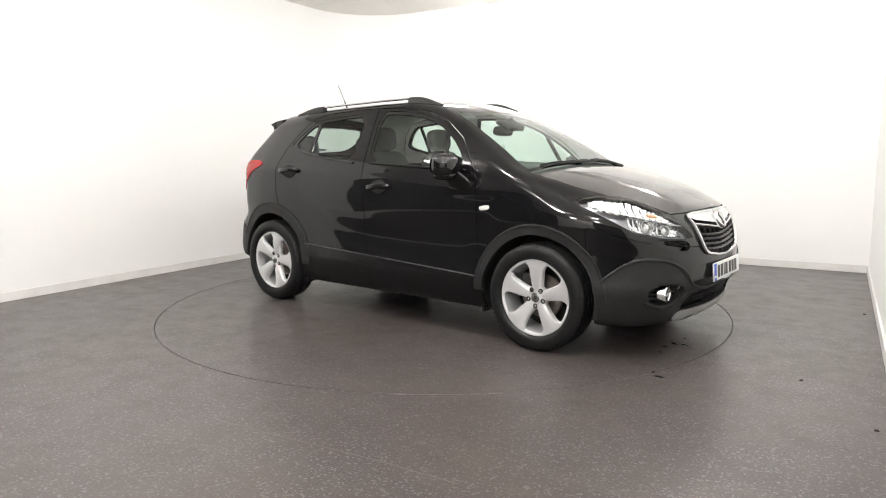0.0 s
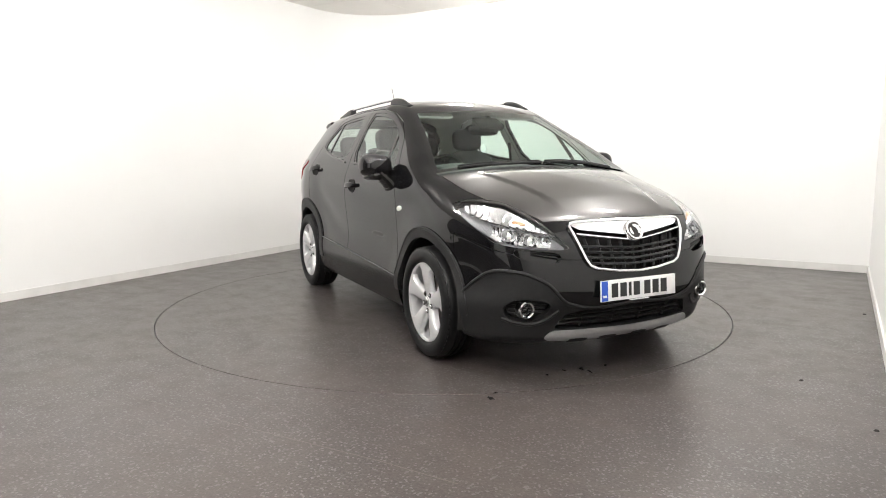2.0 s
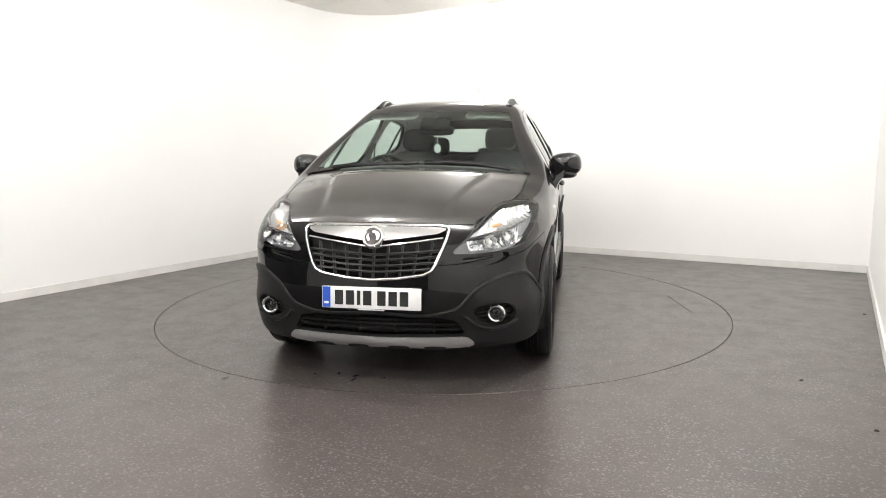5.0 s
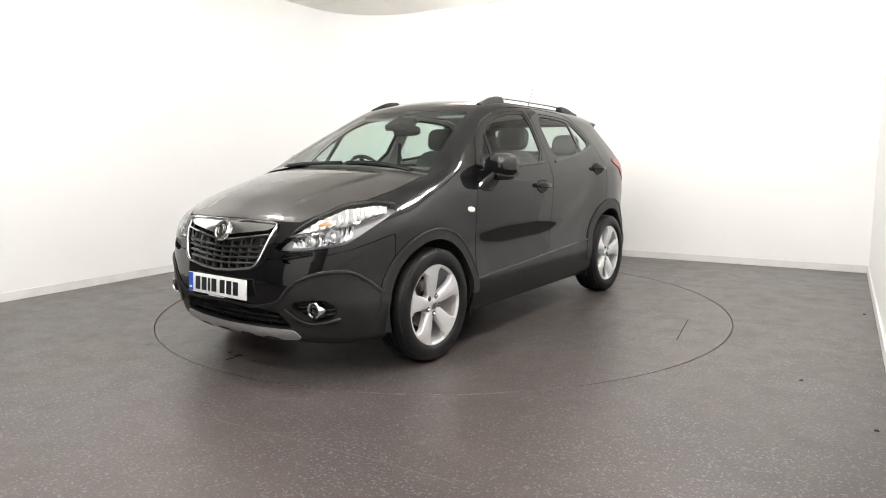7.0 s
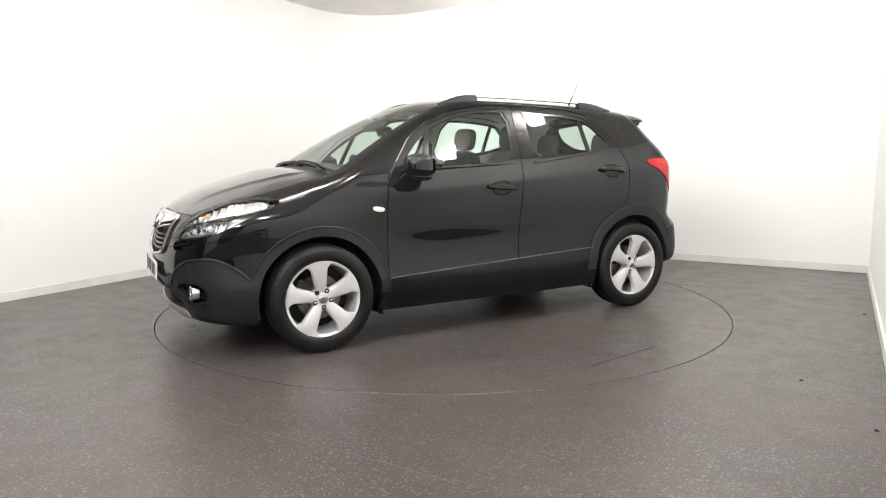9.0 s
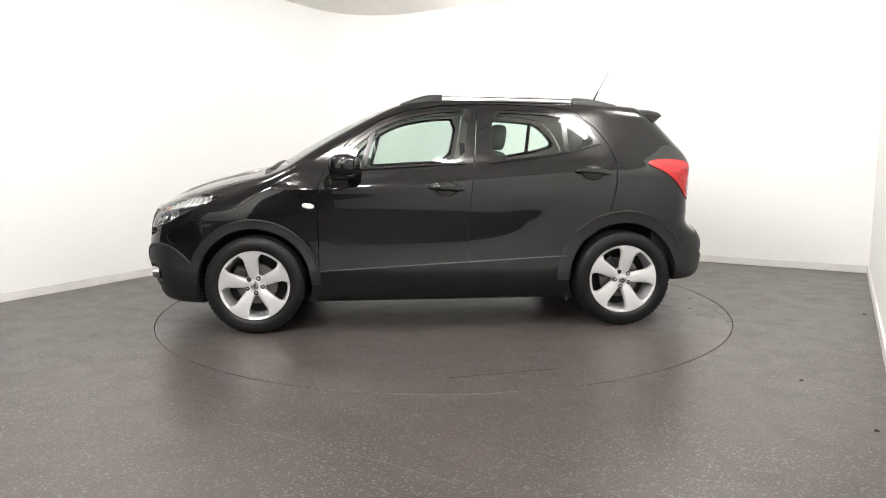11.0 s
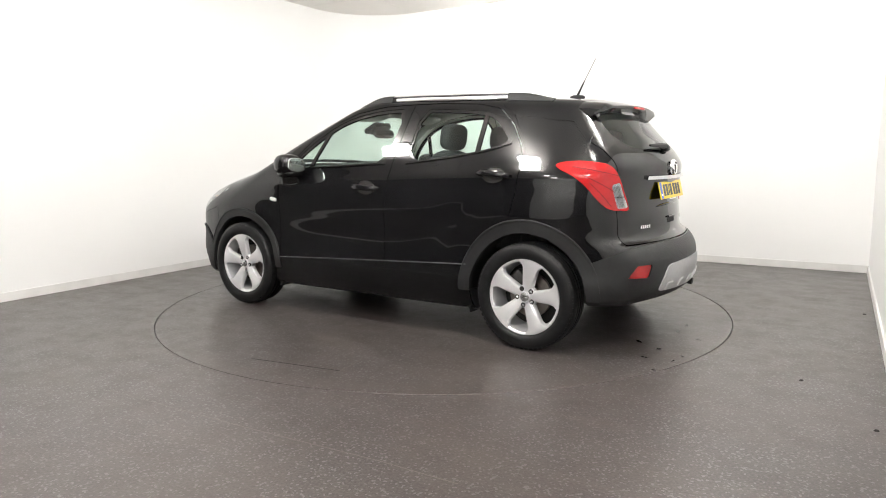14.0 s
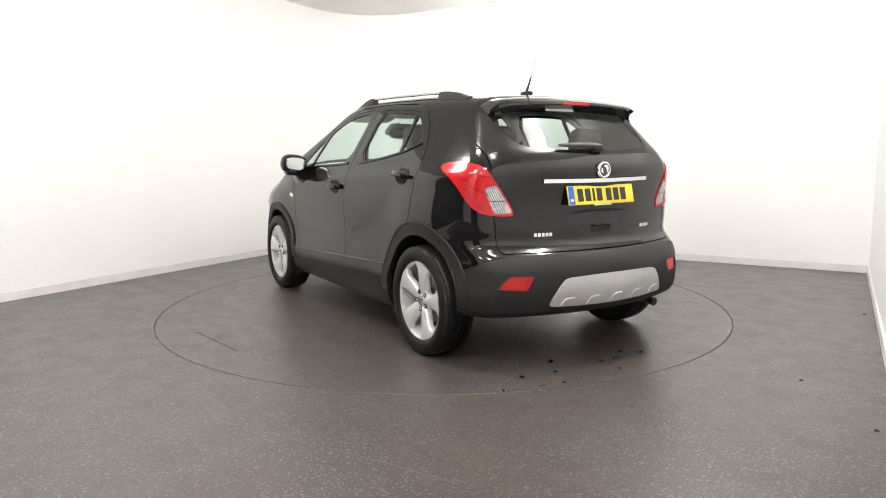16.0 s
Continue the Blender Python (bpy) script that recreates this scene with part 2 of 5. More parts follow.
def build_room():
    r = 0.9  # rounding of the far left corner
    # left and back wall are one curved sheet with thickness
    line = [(X_LEFT, 2.1)] + [(X_LEFT + r - r * math.cos(a), Y_BACK - r + r * math.sin(a)) for a in np.linspace(0, math.pi / 2, 25)] + [(X_RIGHT, Y_BACK)]
    outs = [(X_LEFT - 0.15, 2.1)] + [(X_LEFT + r - (r + 0.15) * math.cos(a), Y_BACK - r + (r + 0.15) * math.sin(a)) for a in np.linspace(0, math.pi / 2, 25)] + [(X_RIGHT, Y_BACK + 0.15)]

    def slab(name, inner, outer, z0, z1, material, label):
        n = len(inner)
        v = [(x, y, z) for pts in (inner, outer) for z in (z0, z1) for x, y in pts]
        f = []
        for i in range(n - 1):
            f += [(i, i + 1, n + i + 1, n + i), (2 * n + i, 3 * n + i, 3 * n + i + 1, 2 * n + i + 1), (n + i, n + i + 1, 3 * n + i + 1, 3 * n + i), (i, 2 * n + i, 2 * n + i + 1, i + 1)]
        f += [(0, n, 3 * n, 2 * n), (n - 1, 3 * n - 1, 4 * n - 1, 2 * n - 1)]
        ob = mesh_ob(name, v, f, material)
        ob.matrix_world = ROOM
        for p in ob.data.polygons:
            p.use_smooth = False
        bm = bmesh.new()
        bm.from_mesh(ob.data)
        bmesh.ops.recalc_face_normals(bm, faces=bm.faces)
        for e in bm.edges:
            e.smooth = not (len(e.link_faces) == 2 and e.calc_face_angle(0) > radians(30))
        for q in bm.faces:
            q.smooth = True
        bm.to_mesh(ob.data)
        bm.free()
        return tagged(ob, label, kind="structure")

    slab("wall_left_back", line, outs, 0, CEIL + 0.1, WALL, "smooth white painted studio wall with a rounded corner")
    # near walls are out of view; dark and white pieces shape the car's reflections
    wall("wall_left_near", X_LEFT - 0.15, X_LEFT, Y_NEAR, 2.1, 0, CEIL + 0.1, NEARW, "unseen dark grey wall, toned for the car's reflections")
    wall("wall_right", X_RIGHT, X_RIGHT + 0.15, Y_NEAR - 0.15, Y_BACK + 0.15, 0, CEIL + 0.1, WALL, "smooth white painted studio wall")
    wall("wall_near_left", X_LEFT - 0.15, -4.5, Y_NEAR - 0.15, Y_NEAR, 0, CEIL + 0.1, NEARW, "unseen dark grey wall, toned for the car's reflections")
    wall("wall_near_unseen", -4.5, -1.7, Y_NEAR - 0.15, Y_NEAR, 0, CEIL + 0.1, WALL, "smooth white painted studio wall")
    wall("wall_near_right", -1.7, X_RIGHT, Y_NEAR - 0.15, Y_NEAR, 0, CEIL + 0.1, NEARW, "unseen dark grey wall, toned for the car's reflections")
    # skirting, proud of the walls
    d = 0.014
    ins = [(X_LEFT + d, Y_NEAR)] + [(X_LEFT + r - (r - d) * math.cos(a), Y_BACK - r + (r - d) * math.sin(a)) for a in np.linspace(0, math.pi / 2, 25)] + [(X_RIGHT - d, Y_BACK - d)]
    mid = [(X_LEFT, Y_NEAR)] + [(x, y) for x, y in line[1:-1]] + [(X_RIGHT - d, Y_BACK)]
    slab("baseboard_left_back", ins, mid, 0.0, 0.075, SKIRT, "low off-white painted skirting board")
    wall("baseboard_right", X_RIGHT - d, X_RIGHT, Y_NEAR, Y_BACK, 0, 0.075, SKIRT, "low off-white painted skirting board")
    # ceiling with shallow tile joints
    bm = bmesh.new()
    w = 1.2
    nx, ny = 6, 9
    for i in range(nx):
        for j in range(ny):
            x, y = X_LEFT - 0.2 + (i + 0.5) * w, Y_BACK + 0.15 - (j + 0.5) * w
            box(bm, w - 0.006, w - 0.006, 0.02, pose(x, y, CEIL + 0.01))
    box(bm, nx * w, ny * w, 0.05, pose(X_LEFT - 0.2 + nx * w / 2, Y_BACK + 0.15 - ny * w / 2, CEIL + 0.047))
    ob = part("ceiling", bm, CEILING)
    ob.matrix_world = ROOM
    tagged(ob, "warm white ceiling of large flat panels with fine joints", kind="structure")


def build_floor():
    # floor with a round hole for the turntable
    n = 128
    c = ROOM.inverted() @ HUB
    r = DISC_R + 0.007
    xs0, xs1, ys0, ys1 = X_LEFT - 0.15, X_RIGHT + 0.15, Y_NEAR - 0.15, Y_BACK + 0.15
    v, f = [], []
    for i in range(n):
        a = 2 * math.pi * i / n
        ca, sa = math.cos(a), math.sin(a)
        k = min(((xs1 if ca > 0 else xs0) - c.x) / ca if abs(ca) > 1e-6 else 1e9, ((ys1 if sa > 0 else ys0) - c.y) / sa if abs(sa) > 1e-6 else 1e9)
        v += [(c.x + r * ca, c.y + r * sa, 0), (c.x + k * ca, c.y + k * sa, 0), (c.x + r * ca, c.y + r * sa, -0.05)]
    # outer ring is pushed past the walls so that its corners are covered too
    for i in range(n):
        j = (i + 1) % n
        f += [(3 * i, 3 * i + 1, 3 * j + 1, 3 * j), (3 * i, 3 * j, 3 * j + 2, 3 * i + 2)]
    k0 = len(v)
    for x, y in ((xs0, ys0), (xs1, ys0), (xs1, ys1), (xs0, ys1)):
        a = math.atan2(y - c.y, x - c.x) % (2 * math.pi)
        i = int(a / (2 * math.pi) * n)
        v.append((x, y, 0))
        f.append((3 * (i % n) + 1, len(v) - 1, 3 * ((i + 1) % n) + 1))
    v += [(xs0, ys0, -0.06), (xs1, ys0, -0.06), (xs1, ys1, -0.06), (xs0, ys1, -0.06)]
    m = len(v)
    f.append((m - 1, m - 2, m - 3, m - 4))
    ob = mesh_ob("floor", v, f, FLOOR, smooth=False)
    ob.matrix_world = ROOM
    bm = bmesh.new()
    bm.from_mesh(ob.data)
    for q in bm.faces:
        if q.normal.z < -0.5 and q.calc_center_median().z > -0.03:
            q.normal_flip()
    bm.to_mesh(ob.data)
    bm.free()
    tagged(ob, "dark grey speckled vinyl studio floor, worn and scuffed", kind="structure")


def build_turntable():
    disc = new("turntable")
    bm = bmesh.new()
    lathe(bm, [(0.0005, 0.0), (1.0, 0.0), (DISC_R - 0.002, 0.0), (DISC_R, -0.0015), (DISC_R, -0.05)], "z", 128)
    part("disc", bm, DISCM, disc)
    tagged(disc, "round turntable set flush in the floor, scuffed dark speckled vinyl", "turntable")
    return disc


# ---- car body: one smooth hull, then cut into panels ----
TOP = curve([-2.3, -1.75, -1.4, -1.04, -0.6, -0.2, 0.12, 0.30, 0.52, 0.75, 0.98, 1.15, 1.24, 1.44, 1.67, 1.9, 2.02, 2.12, 2.3],
            [1.47, 1.545, 1.577, 1.605, 1.622, 1.628, 1.620, 1.588, 1.505, 1.397, 1.272, 1.172, 1.135, 1.090, 1.028, 0.945, 0.882, 0.80, 0.60])
SIDE = curve([0.10, 0.20, 0.28, 0.36, 0.43, 0.50, 0.62, 0.75, 0.87, 0.96, 1.02, 1.10, 1.16, 1.25, 1.36, 1.46, 1.55, 1.66],
             [0.76, 0.825, 0.855, 0.868, 0.869, 0.858, 0.850, 0.856, 0.863, 0.859, 0.847, 0.826, 0.803, 0.757, 0.697, 0.640, 0.585, 0.51])
TAPER = curve([-2.3, -2.0, -1.8, -1.6, -1.42, -1.28, -0.9, 0.0, 0.9, 1.28, 1.5, 1.7, 1.9, 2.05, 2.3],
              [-0.40, -0.150, -0.075, -0.026, 0.002, 0.008, 0.0, 0.0, 0.0, 0.004, -0.010, -0.048, -0.115, -0.205, -0.45])
NOSE = curve([0.08, 0.18, 0.25, 0.33, 0.42, 0.50, 0.60, 0.72, 0.80, 0.86, 0.95],
             [1.92, 2.01, 2.06, 2.085, 2.125, 2.14, 2.135, 2.112, 2.095, 2.07, 2.025])
TAIL = curve([0.08, 0.2, 0.32, 0.42, 0.52, 0.60, 0.655, 0.70, 0.80, 0.95, 1.06, 1.14, 1.20, 1.30, 1.40, 1.52, 1.65],
             [1.83, 1.925, 2.01, 2.042, 2.048, 2.035, 1.998, 1.945, 1.920, 1.904, 1.914, 1.917, 1.885, 1.795, 1.705, 1.60, 1.49])


def smax(a, b, k):
    h = np.maximum(k - np.abs(a - b), 0.0)
    return np.maximum(a, b) + h * h / (4 * k)


def sstep(x, a, b):
    t = np.clip((x - a) / (b - a), 0, 1)
    return t * t * (3 - 2 * t)


def hull(p):
    """Signed body function of points (n, 3): negative inside."""
    x, y, z = p[:, 0], p[:, 1], p[:, 2]
    y2 = y * y
    bow = 0.16 * sstep(x, 0.0, 0.6) + 0.06 * sstep(x, 1.5, 2.0)
    xe = x + bow * y2
    crown = 0.11 - 0.05 * sstep(x, 0.6, 1.3)
    zt = TOP(xe) - crown * y2 - 0.10 * y2 * y2 * sstep(x, 1.0, 1.5)
    # raised middle of the bonnet between two creases
    yc = 0.50 - 0.16 * sstep(x, 1.1, 2.0)
    zt = zt + 0.011 * (1 - sstep(np.abs(y), yc - 0.022, yc + 0.022)) * sstep(x, 1.22, 1.36) * (1 - sstep(x, 1.80, 2.0))
    slope = (TOP(xe + 0.01) - TOP(xe - 0.01)) / 0.02
    top = (z - zt) / np.sqrt(1 + slope * slope)
    up = sstep(z, 1.02, 1.30)
    ys = SIDE(z) + TAPER(x) * (1 - 0.35 * up) - sstep(z, 1.0, 1.55) * (0.035 * sstep(x, 0.0, 0.7) + 0.05 * sstep(-x, 0.7, 1.7))
    ys = ys - 0.028 * sstep(z, 0.78, 1.0) * sstep(x, 0.85, 1.4)
    # shoulder crease that climbs to the tail, hollow of the lower doors
    zs = 0.985 + 0.10 * sstep(-x, -0.9, 1.4)
    ys = ys + 0.010 * np.exp(-((z - zs) / 0.05) ** 2) * sstep(1.3 - x, 0, 0.4)
    zb = 0.56 + 0.34 * sstep(-x, 0.0, 1.1) ** 1.5
    ys = ys - 0.006 * np.exp(-((z - zb - 0.03) / 0.10) ** 2) * sstep(0.85 - x, 0.0, 0.5) * sstep(x + 1.15, 0.0, 0.35)
    # flared wheel arches
    for cx in (1.2775, -1.2775):
        rr = np.sqrt((x - cx) ** 2 + (z - 0.335) ** 2)
        ys = ys + 0.006 * (1 - sstep(rr, 0.42, 0.62)) * sstep(z, 0.30, 0.45)
    side = (y - ys) / (1 + 0.14 * up)
    ay = np.abs(y)
    nose = x - (NOSE(z) - 0.30 * ay ** 2.3 - 0.25 * np.maximum(ay - 0.55, 0) ** 2)
    tail = -x - (TAIL(z) - (0.30 - 0.04 * sstep(z, 0.7, 0.9)) * y2)
    k_edge = 0.05 + 0.09 * sstep(x, 1.0, 1.5) + 0.03 * sstep(-x, -0.1, 0.6)
    f = smax(side, top, k_edge)
    f = smax(f, nose, 0.14 - 0.07 * sstep(z, 0.5, 0.8))
    f = smax(f, tail, 0.10)
    return smax(f, 0.20 + 0.115 * sstep(-x, 1.30, 1.60) - z, 0.06)


def hull_grad(p, e=1e-3):
    d = np.eye(3) * e
    q = np.concatenate([p + d[0], p + d[1], p + d[2], p - d[0], p - d[1], p - d[2]])
    h = hull(q).reshape(6, -1)
    return ((h[:3] - h[3:]) / (2 * e)).T


def settle(p, n=4):
    """Bring points onto the hull."""
    for _ in range(n):
        g = hull_grad(p)
        p = p - (hull(p) / np.maximum((g * g).sum(1), 1e-6))[:, None] * g
    return p


def normals(p):
    g = hull_grad(p)
    return g / np.linalg.norm(g, axis=1)[:, None]


def cast(o, d, far=4.0):
    """First hull point from outside along d."""
    o, d = np.array(o, float), np.array(d, float)
    a, b = 0.0, far
    for n in (160, 40, 40):
        s = np.linspace(a, b, n)
        i = max(1, int(np.argmax(hull(o + s[:, None] * d) < 0)))
        a, b = s[i - 1], s[i]
    p = o + b * d
    return p, normals(p[None])[0]


def on_front(y, z):
    return cast((3.0, y, z), (-1, 0, 0))


def on_rear(y, z):
    return cast((-3.0, y, z), (1, 0, 0))


def on_side(x, z):
    return cast((x, 1.6, z), (0, -1, 0))


def on_top(x, y):
    return cast((x, y, 2.4), (0, 0, -1))


def on_corner(u, z):
    """Round the front corner, by u = y - x."""
    return cast((2.4 - u / 2, 2.4 + u / 2, z), (-0.7071, -0.7071, 0), 5.0)


def on_rearcorner(u, z):
    """Round the rear corner, by u = -x - y; y is positive."""
    return cast((-2.4 - u / 2, 2.4 - u / 2, z), (0.7071, -0.7071, 0), 5.0)


class Shell:
    """Faces of half the hull with a panel's name on each."""

    def __init__(self, h=0.017):
        xs, ys, zs = np.arange(-2.25, 2.30, h), np.arange(-2.5 * h, 0.98, h), np.arange(0.14, 1.70, h)
        nx, ny, nz = len(xs), len(ys), len(zs)
        grid = np.stack(np.meshgrid(xs, ys, zs, indexing="ij"), -1).reshape(-1, 3)
        f = np.concatenate([hull(c) for c in np.array_split(grid, 12)]).reshape(nx, ny, nz)
        s = f < 0
        cells = np.zeros((nx - 1, ny - 1, nz - 1), int)
        for i in (0, 1):
            for j in (0, 1):
                for k in (0, 1):
                    cells += s[i:nx - 1 + i, j:ny - 1 + j, k:nz - 1 + k]
        active = (cells > 0) & (cells < 8)
        idx = -np.ones(active.shape, int)
        idx[active] = np.arange(active.sum())
        ii, jj, kk = np.nonzero(active)
        p = np.stack([xs[ii] + h / 2, ys[jj] + h / 2, zs[kk] + h / 2], -1)
        self.v = settle(p, 6)
        faces = []
        a = np.nonzero(s[:-1] != s[1:])
        b = np.nonzero(s[:, :-1] != s[:, 1:])
        c = np.nonzero(s[:, :, :-1] != s[:, :, 1:])
        for (i, j, k), du, dv in ((a, (0, 1, 0), (0, 0, 1)), (b, (1, 0, 0), (0, 0, 1)), (c, (1, 0, 0), (0, 1, 0))):
            ok = np.ones(len(i), bool)
            for q, lim, q1, q2 in ((i, nx - 1, du[0], dv[0]), (j, ny - 1, du[1], dv[1]), (k, nz - 1, du[2], dv[2])):
                ok &= (q < lim) & (q - q1 - q2 >= 0)
            i, j, k = i[ok], j[ok], k[ok]
            q = np.stack([idx[i, j, k], idx[i - du[0], j - du[1], k - du[2]], idx[i - du[0] - dv[0], j - du[1] - dv[1], k - du[2] - dv[2]], idx[i - dv[0], j - dv[1], k - dv[2]]], -1)
            faces.append(q)
        q = np.concatenate(faces)
        q = q[(q >= 0).all(1)]
        # one smoothing pass, back onto the hull
        for _ in range(3):
            acc, cnt = np.zeros_like(self.v), np.zeros(len(self.v))
            for u in range(4):
                np.add.at(acc, q[:, u], self.v[q[:, (u + 1) % 4]] + self.v[q[:, (u + 3) % 4]])
                np.add.at(cnt, q[:, u], 2)
            self.v = settle(0.5 * self.v + 0.5 * acc / np.maximum(cnt, 1)[:, None], 3)
        # wind outwards
        n = np.cross(self.v[q[:, 1]] - self.v[q[:, 0]], self.v[q[:, 2]] - self.v[q[:, 0]])
        g = normals(self.v[q[:, 0]])
        flip = (n * g).sum(1) < 0
        q[flip] = q[flip][:, ::-1]
        self.f = [tuple(r) for r in q.tolist()]
        self.lab = ["body"] * len(self.f)

    def cut(self, dist, allowed, inside, where=None):
        """Split faces of the allowed panels along dist == 0; those with dist < 0 become inside."""
        d = dist(self.v)
        d = np.where(np.abs(d) < 1e-6, 1e-6, d)
        neg = (d < 0).tolist()
        okv = where(self.v).tolist() if where is not None else None
        cache, fresh, nf, nl = {}, [], [], []
        base = len(self.v)
        for f, l in zip(self.f, self.lab):
            if l not in allowed or (okv and not any(okv[i] for i in f)):
                nf.append(f)
                nl.append(l)
                continue
            c = sum(neg[i] for i in f)
            if c == 0:
                nf.append(f)
                nl.append(l)
                continue
            if c == len(f):
                nf.append(f)
                nl.append(inside)
                continue
            pin, pout = [], []
            for a, b in zip(f, f[1:] + f[:1]):
                (pin if neg[a] else pout).append(a)
                if neg[a] != neg[b]:
                    key = (a, b) if a < b else (b, a)
                    if key not in cache:
                        t = d[key[0]] / (d[key[0]] - d[key[1]])
                        cache[key] = base + len(fresh)
                        fresh.append(self.v[key[0]] * (1 - t) + self.v[key[1]] * t)
                    pin.append(cache[key])
                    pout.append(cache[key])
            if len(pin) > 2:
                nf.append(tuple(pin))
                nl.append(inside)
            if len(pout) > 2:
                nf.append(tuple(pout))
                nl.append(l)
        if fresh:
            fresh = np.array(fresh)
            k = np.abs(fresh[:, 1]) > 0.004
            fresh[k] = settle(fresh[k], 2)
            self.v = np.concatenate([self.v, fresh])
        keep = [i for i, l in enumerate(nl) if l]
        self.f, self.lab = [nf[i] for i in keep], [nl[i] for i in keep]

    def take(self, names, name, material, parent, label="", both=False, mirror=False, lip=0.012, offset=0.0, flip=False, pick=None):
        """An object from the named panels. both: joined with its mirror image; mirror: the image alone."""
        fs = [f for f, l in zip(self.f, self.lab) if l in names]
        if pick is not None:
            ok = pick(self.v).tolist()
            fs = [f for f in fs if all(ok[i] for i in f)]
        if not fs:
            return None
        used = sorted({i for f in fs for i in f})
        new_i = {o: n for n, o in enumerate(used)}
        v = self.v[used]
        nrm = normals(v)
        mid = np.abs(v[:, 1]) < 1e-4
        nrm[mid, 1] = 0
        v = v + nrm * offset
        fs = [tuple(new_i[i] for i in f) for f in fs]
        n = len(v)
        if mirror or both:
            mv, mn = v * (1, -1, 1), nrm * (1, -1, 1)
        if mirror:
            v, nrm, fs = mv, mn, [f[::-1] for f in fs]
        elif both:
            remap = [i if mid[i] else n + i for i in range(n)]
            v, nrm = np.concatenate([v, mv]), np.concatenate([nrm, mn])
            fs = fs + [tuple(remap[i] for i in f[::-1]) for f in fs]
        edges = {}
        for f in fs:
            for a, b in zip(f, f[1:] + f[:1]):
                edges[(a, b)] = 1
        rim = [(a, b) for a, b in edges if (b, a) not in edges] if lip else []
        loops = [nrm[i] for f in fs for i in f]
        if flip:
            fs = [f[::-1] for f in fs]
            loops = [-nrm[i] for f in fs for i in f]
        vl = [tuple(q) for q in v]
        lipv = {}
        ff = list(fs)
        for a, b in rim:
            for i in (a, b):
                if i not in lipv:
                    lipv[i] = len(vl)
                    vl.append(tuple(v[i] - nrm[i] * lip))
            ff.append((b, a, lipv[a], lipv[b]))
            e = np.cross(v[b] - v[a], nrm[a])
            e = e / (np.linalg.norm(e) + 1e-9)
            loops += [e] * 4
        ob = mesh_ob(name, vl, ff, material, parent, label)
        if len(loops) == len(ob.data.loops):
            ob.data.normals_split_custom_set([tuple(q) for q in loops])
        return ob


def poly(pts, cols, rounds=2, sign=None):
    """Signed distance to a closed outline with rounded corners, in two coordinates made from the points."""
    p = np.array(pts, float)
    for _ in range(rounds):
        q = np.roll(p, -1, 0)
        p = np.stack([0.78 * p + 0.22 * q, 0.22 * p + 0.78 * q], 1).reshape(-1, 2)

    def dist(v):
        u = np.stack(cols(v), -1)
        best = np.full(len(u), 1e9)
        inside = np.zeros(len(u), bool)
        for a, b in zip(p, np.roll(p, -1, 0)):
            e, w = b - a, u - a
            t = np.clip((w @ e) / max(e @ e, 1e-12), 0, 1)
            best = np.minimum(best, ((w - t[:, None] * e) ** 2).sum(1))
            if a[1] != b[1]:
                c = (a[1] > u[:, 1]) != (b[1] > u[:, 1])
                inside ^= c & (u[:, 0] < (b[0] - a[0]) * (u[:, 1] - a[1]) / (b[1] - a[1]) + a[0])
        d = np.sqrt(best)
        return np.where(inside, -d, d)

    return dist


def XZ(v):
    return v[:, 0], v[:, 2]


def YZ(v):
    return np.abs(v[:, 1]), v[:, 2]


def PZ(v):  # round the front corner
    return v[:, 1] - v[:, 0], v[:, 2]


def QZ(v):  # round the rear corner
    return -v[:, 0] - v[:, 1], v[:, 2]


def XY(v):
    return v[:, 0], v[:, 1]


WHEEL_X, WHEEL_Z, TYRE_R = 1.2775, 0.336, 0.336
CLAD_F = curve([-2.2, -1.72, -1.655, -1.57, -1.44, -1.27, -1.12, -0.97, -0.80, -0.6], [0.432, 0.434, 0.455, 0.535, 0.592, 0.618, 0.610, 0.545, 0.44, 0.40])
CLAD_R = curve([0.3, 0.80, 0.95, 1.15, 1.5, 2.2], [0.53, 0.55, 0.60, 0.645, 0.662, 0.662])


def sill_z(x):
    return 0.424 - 0.0469 * (x - 0.85)


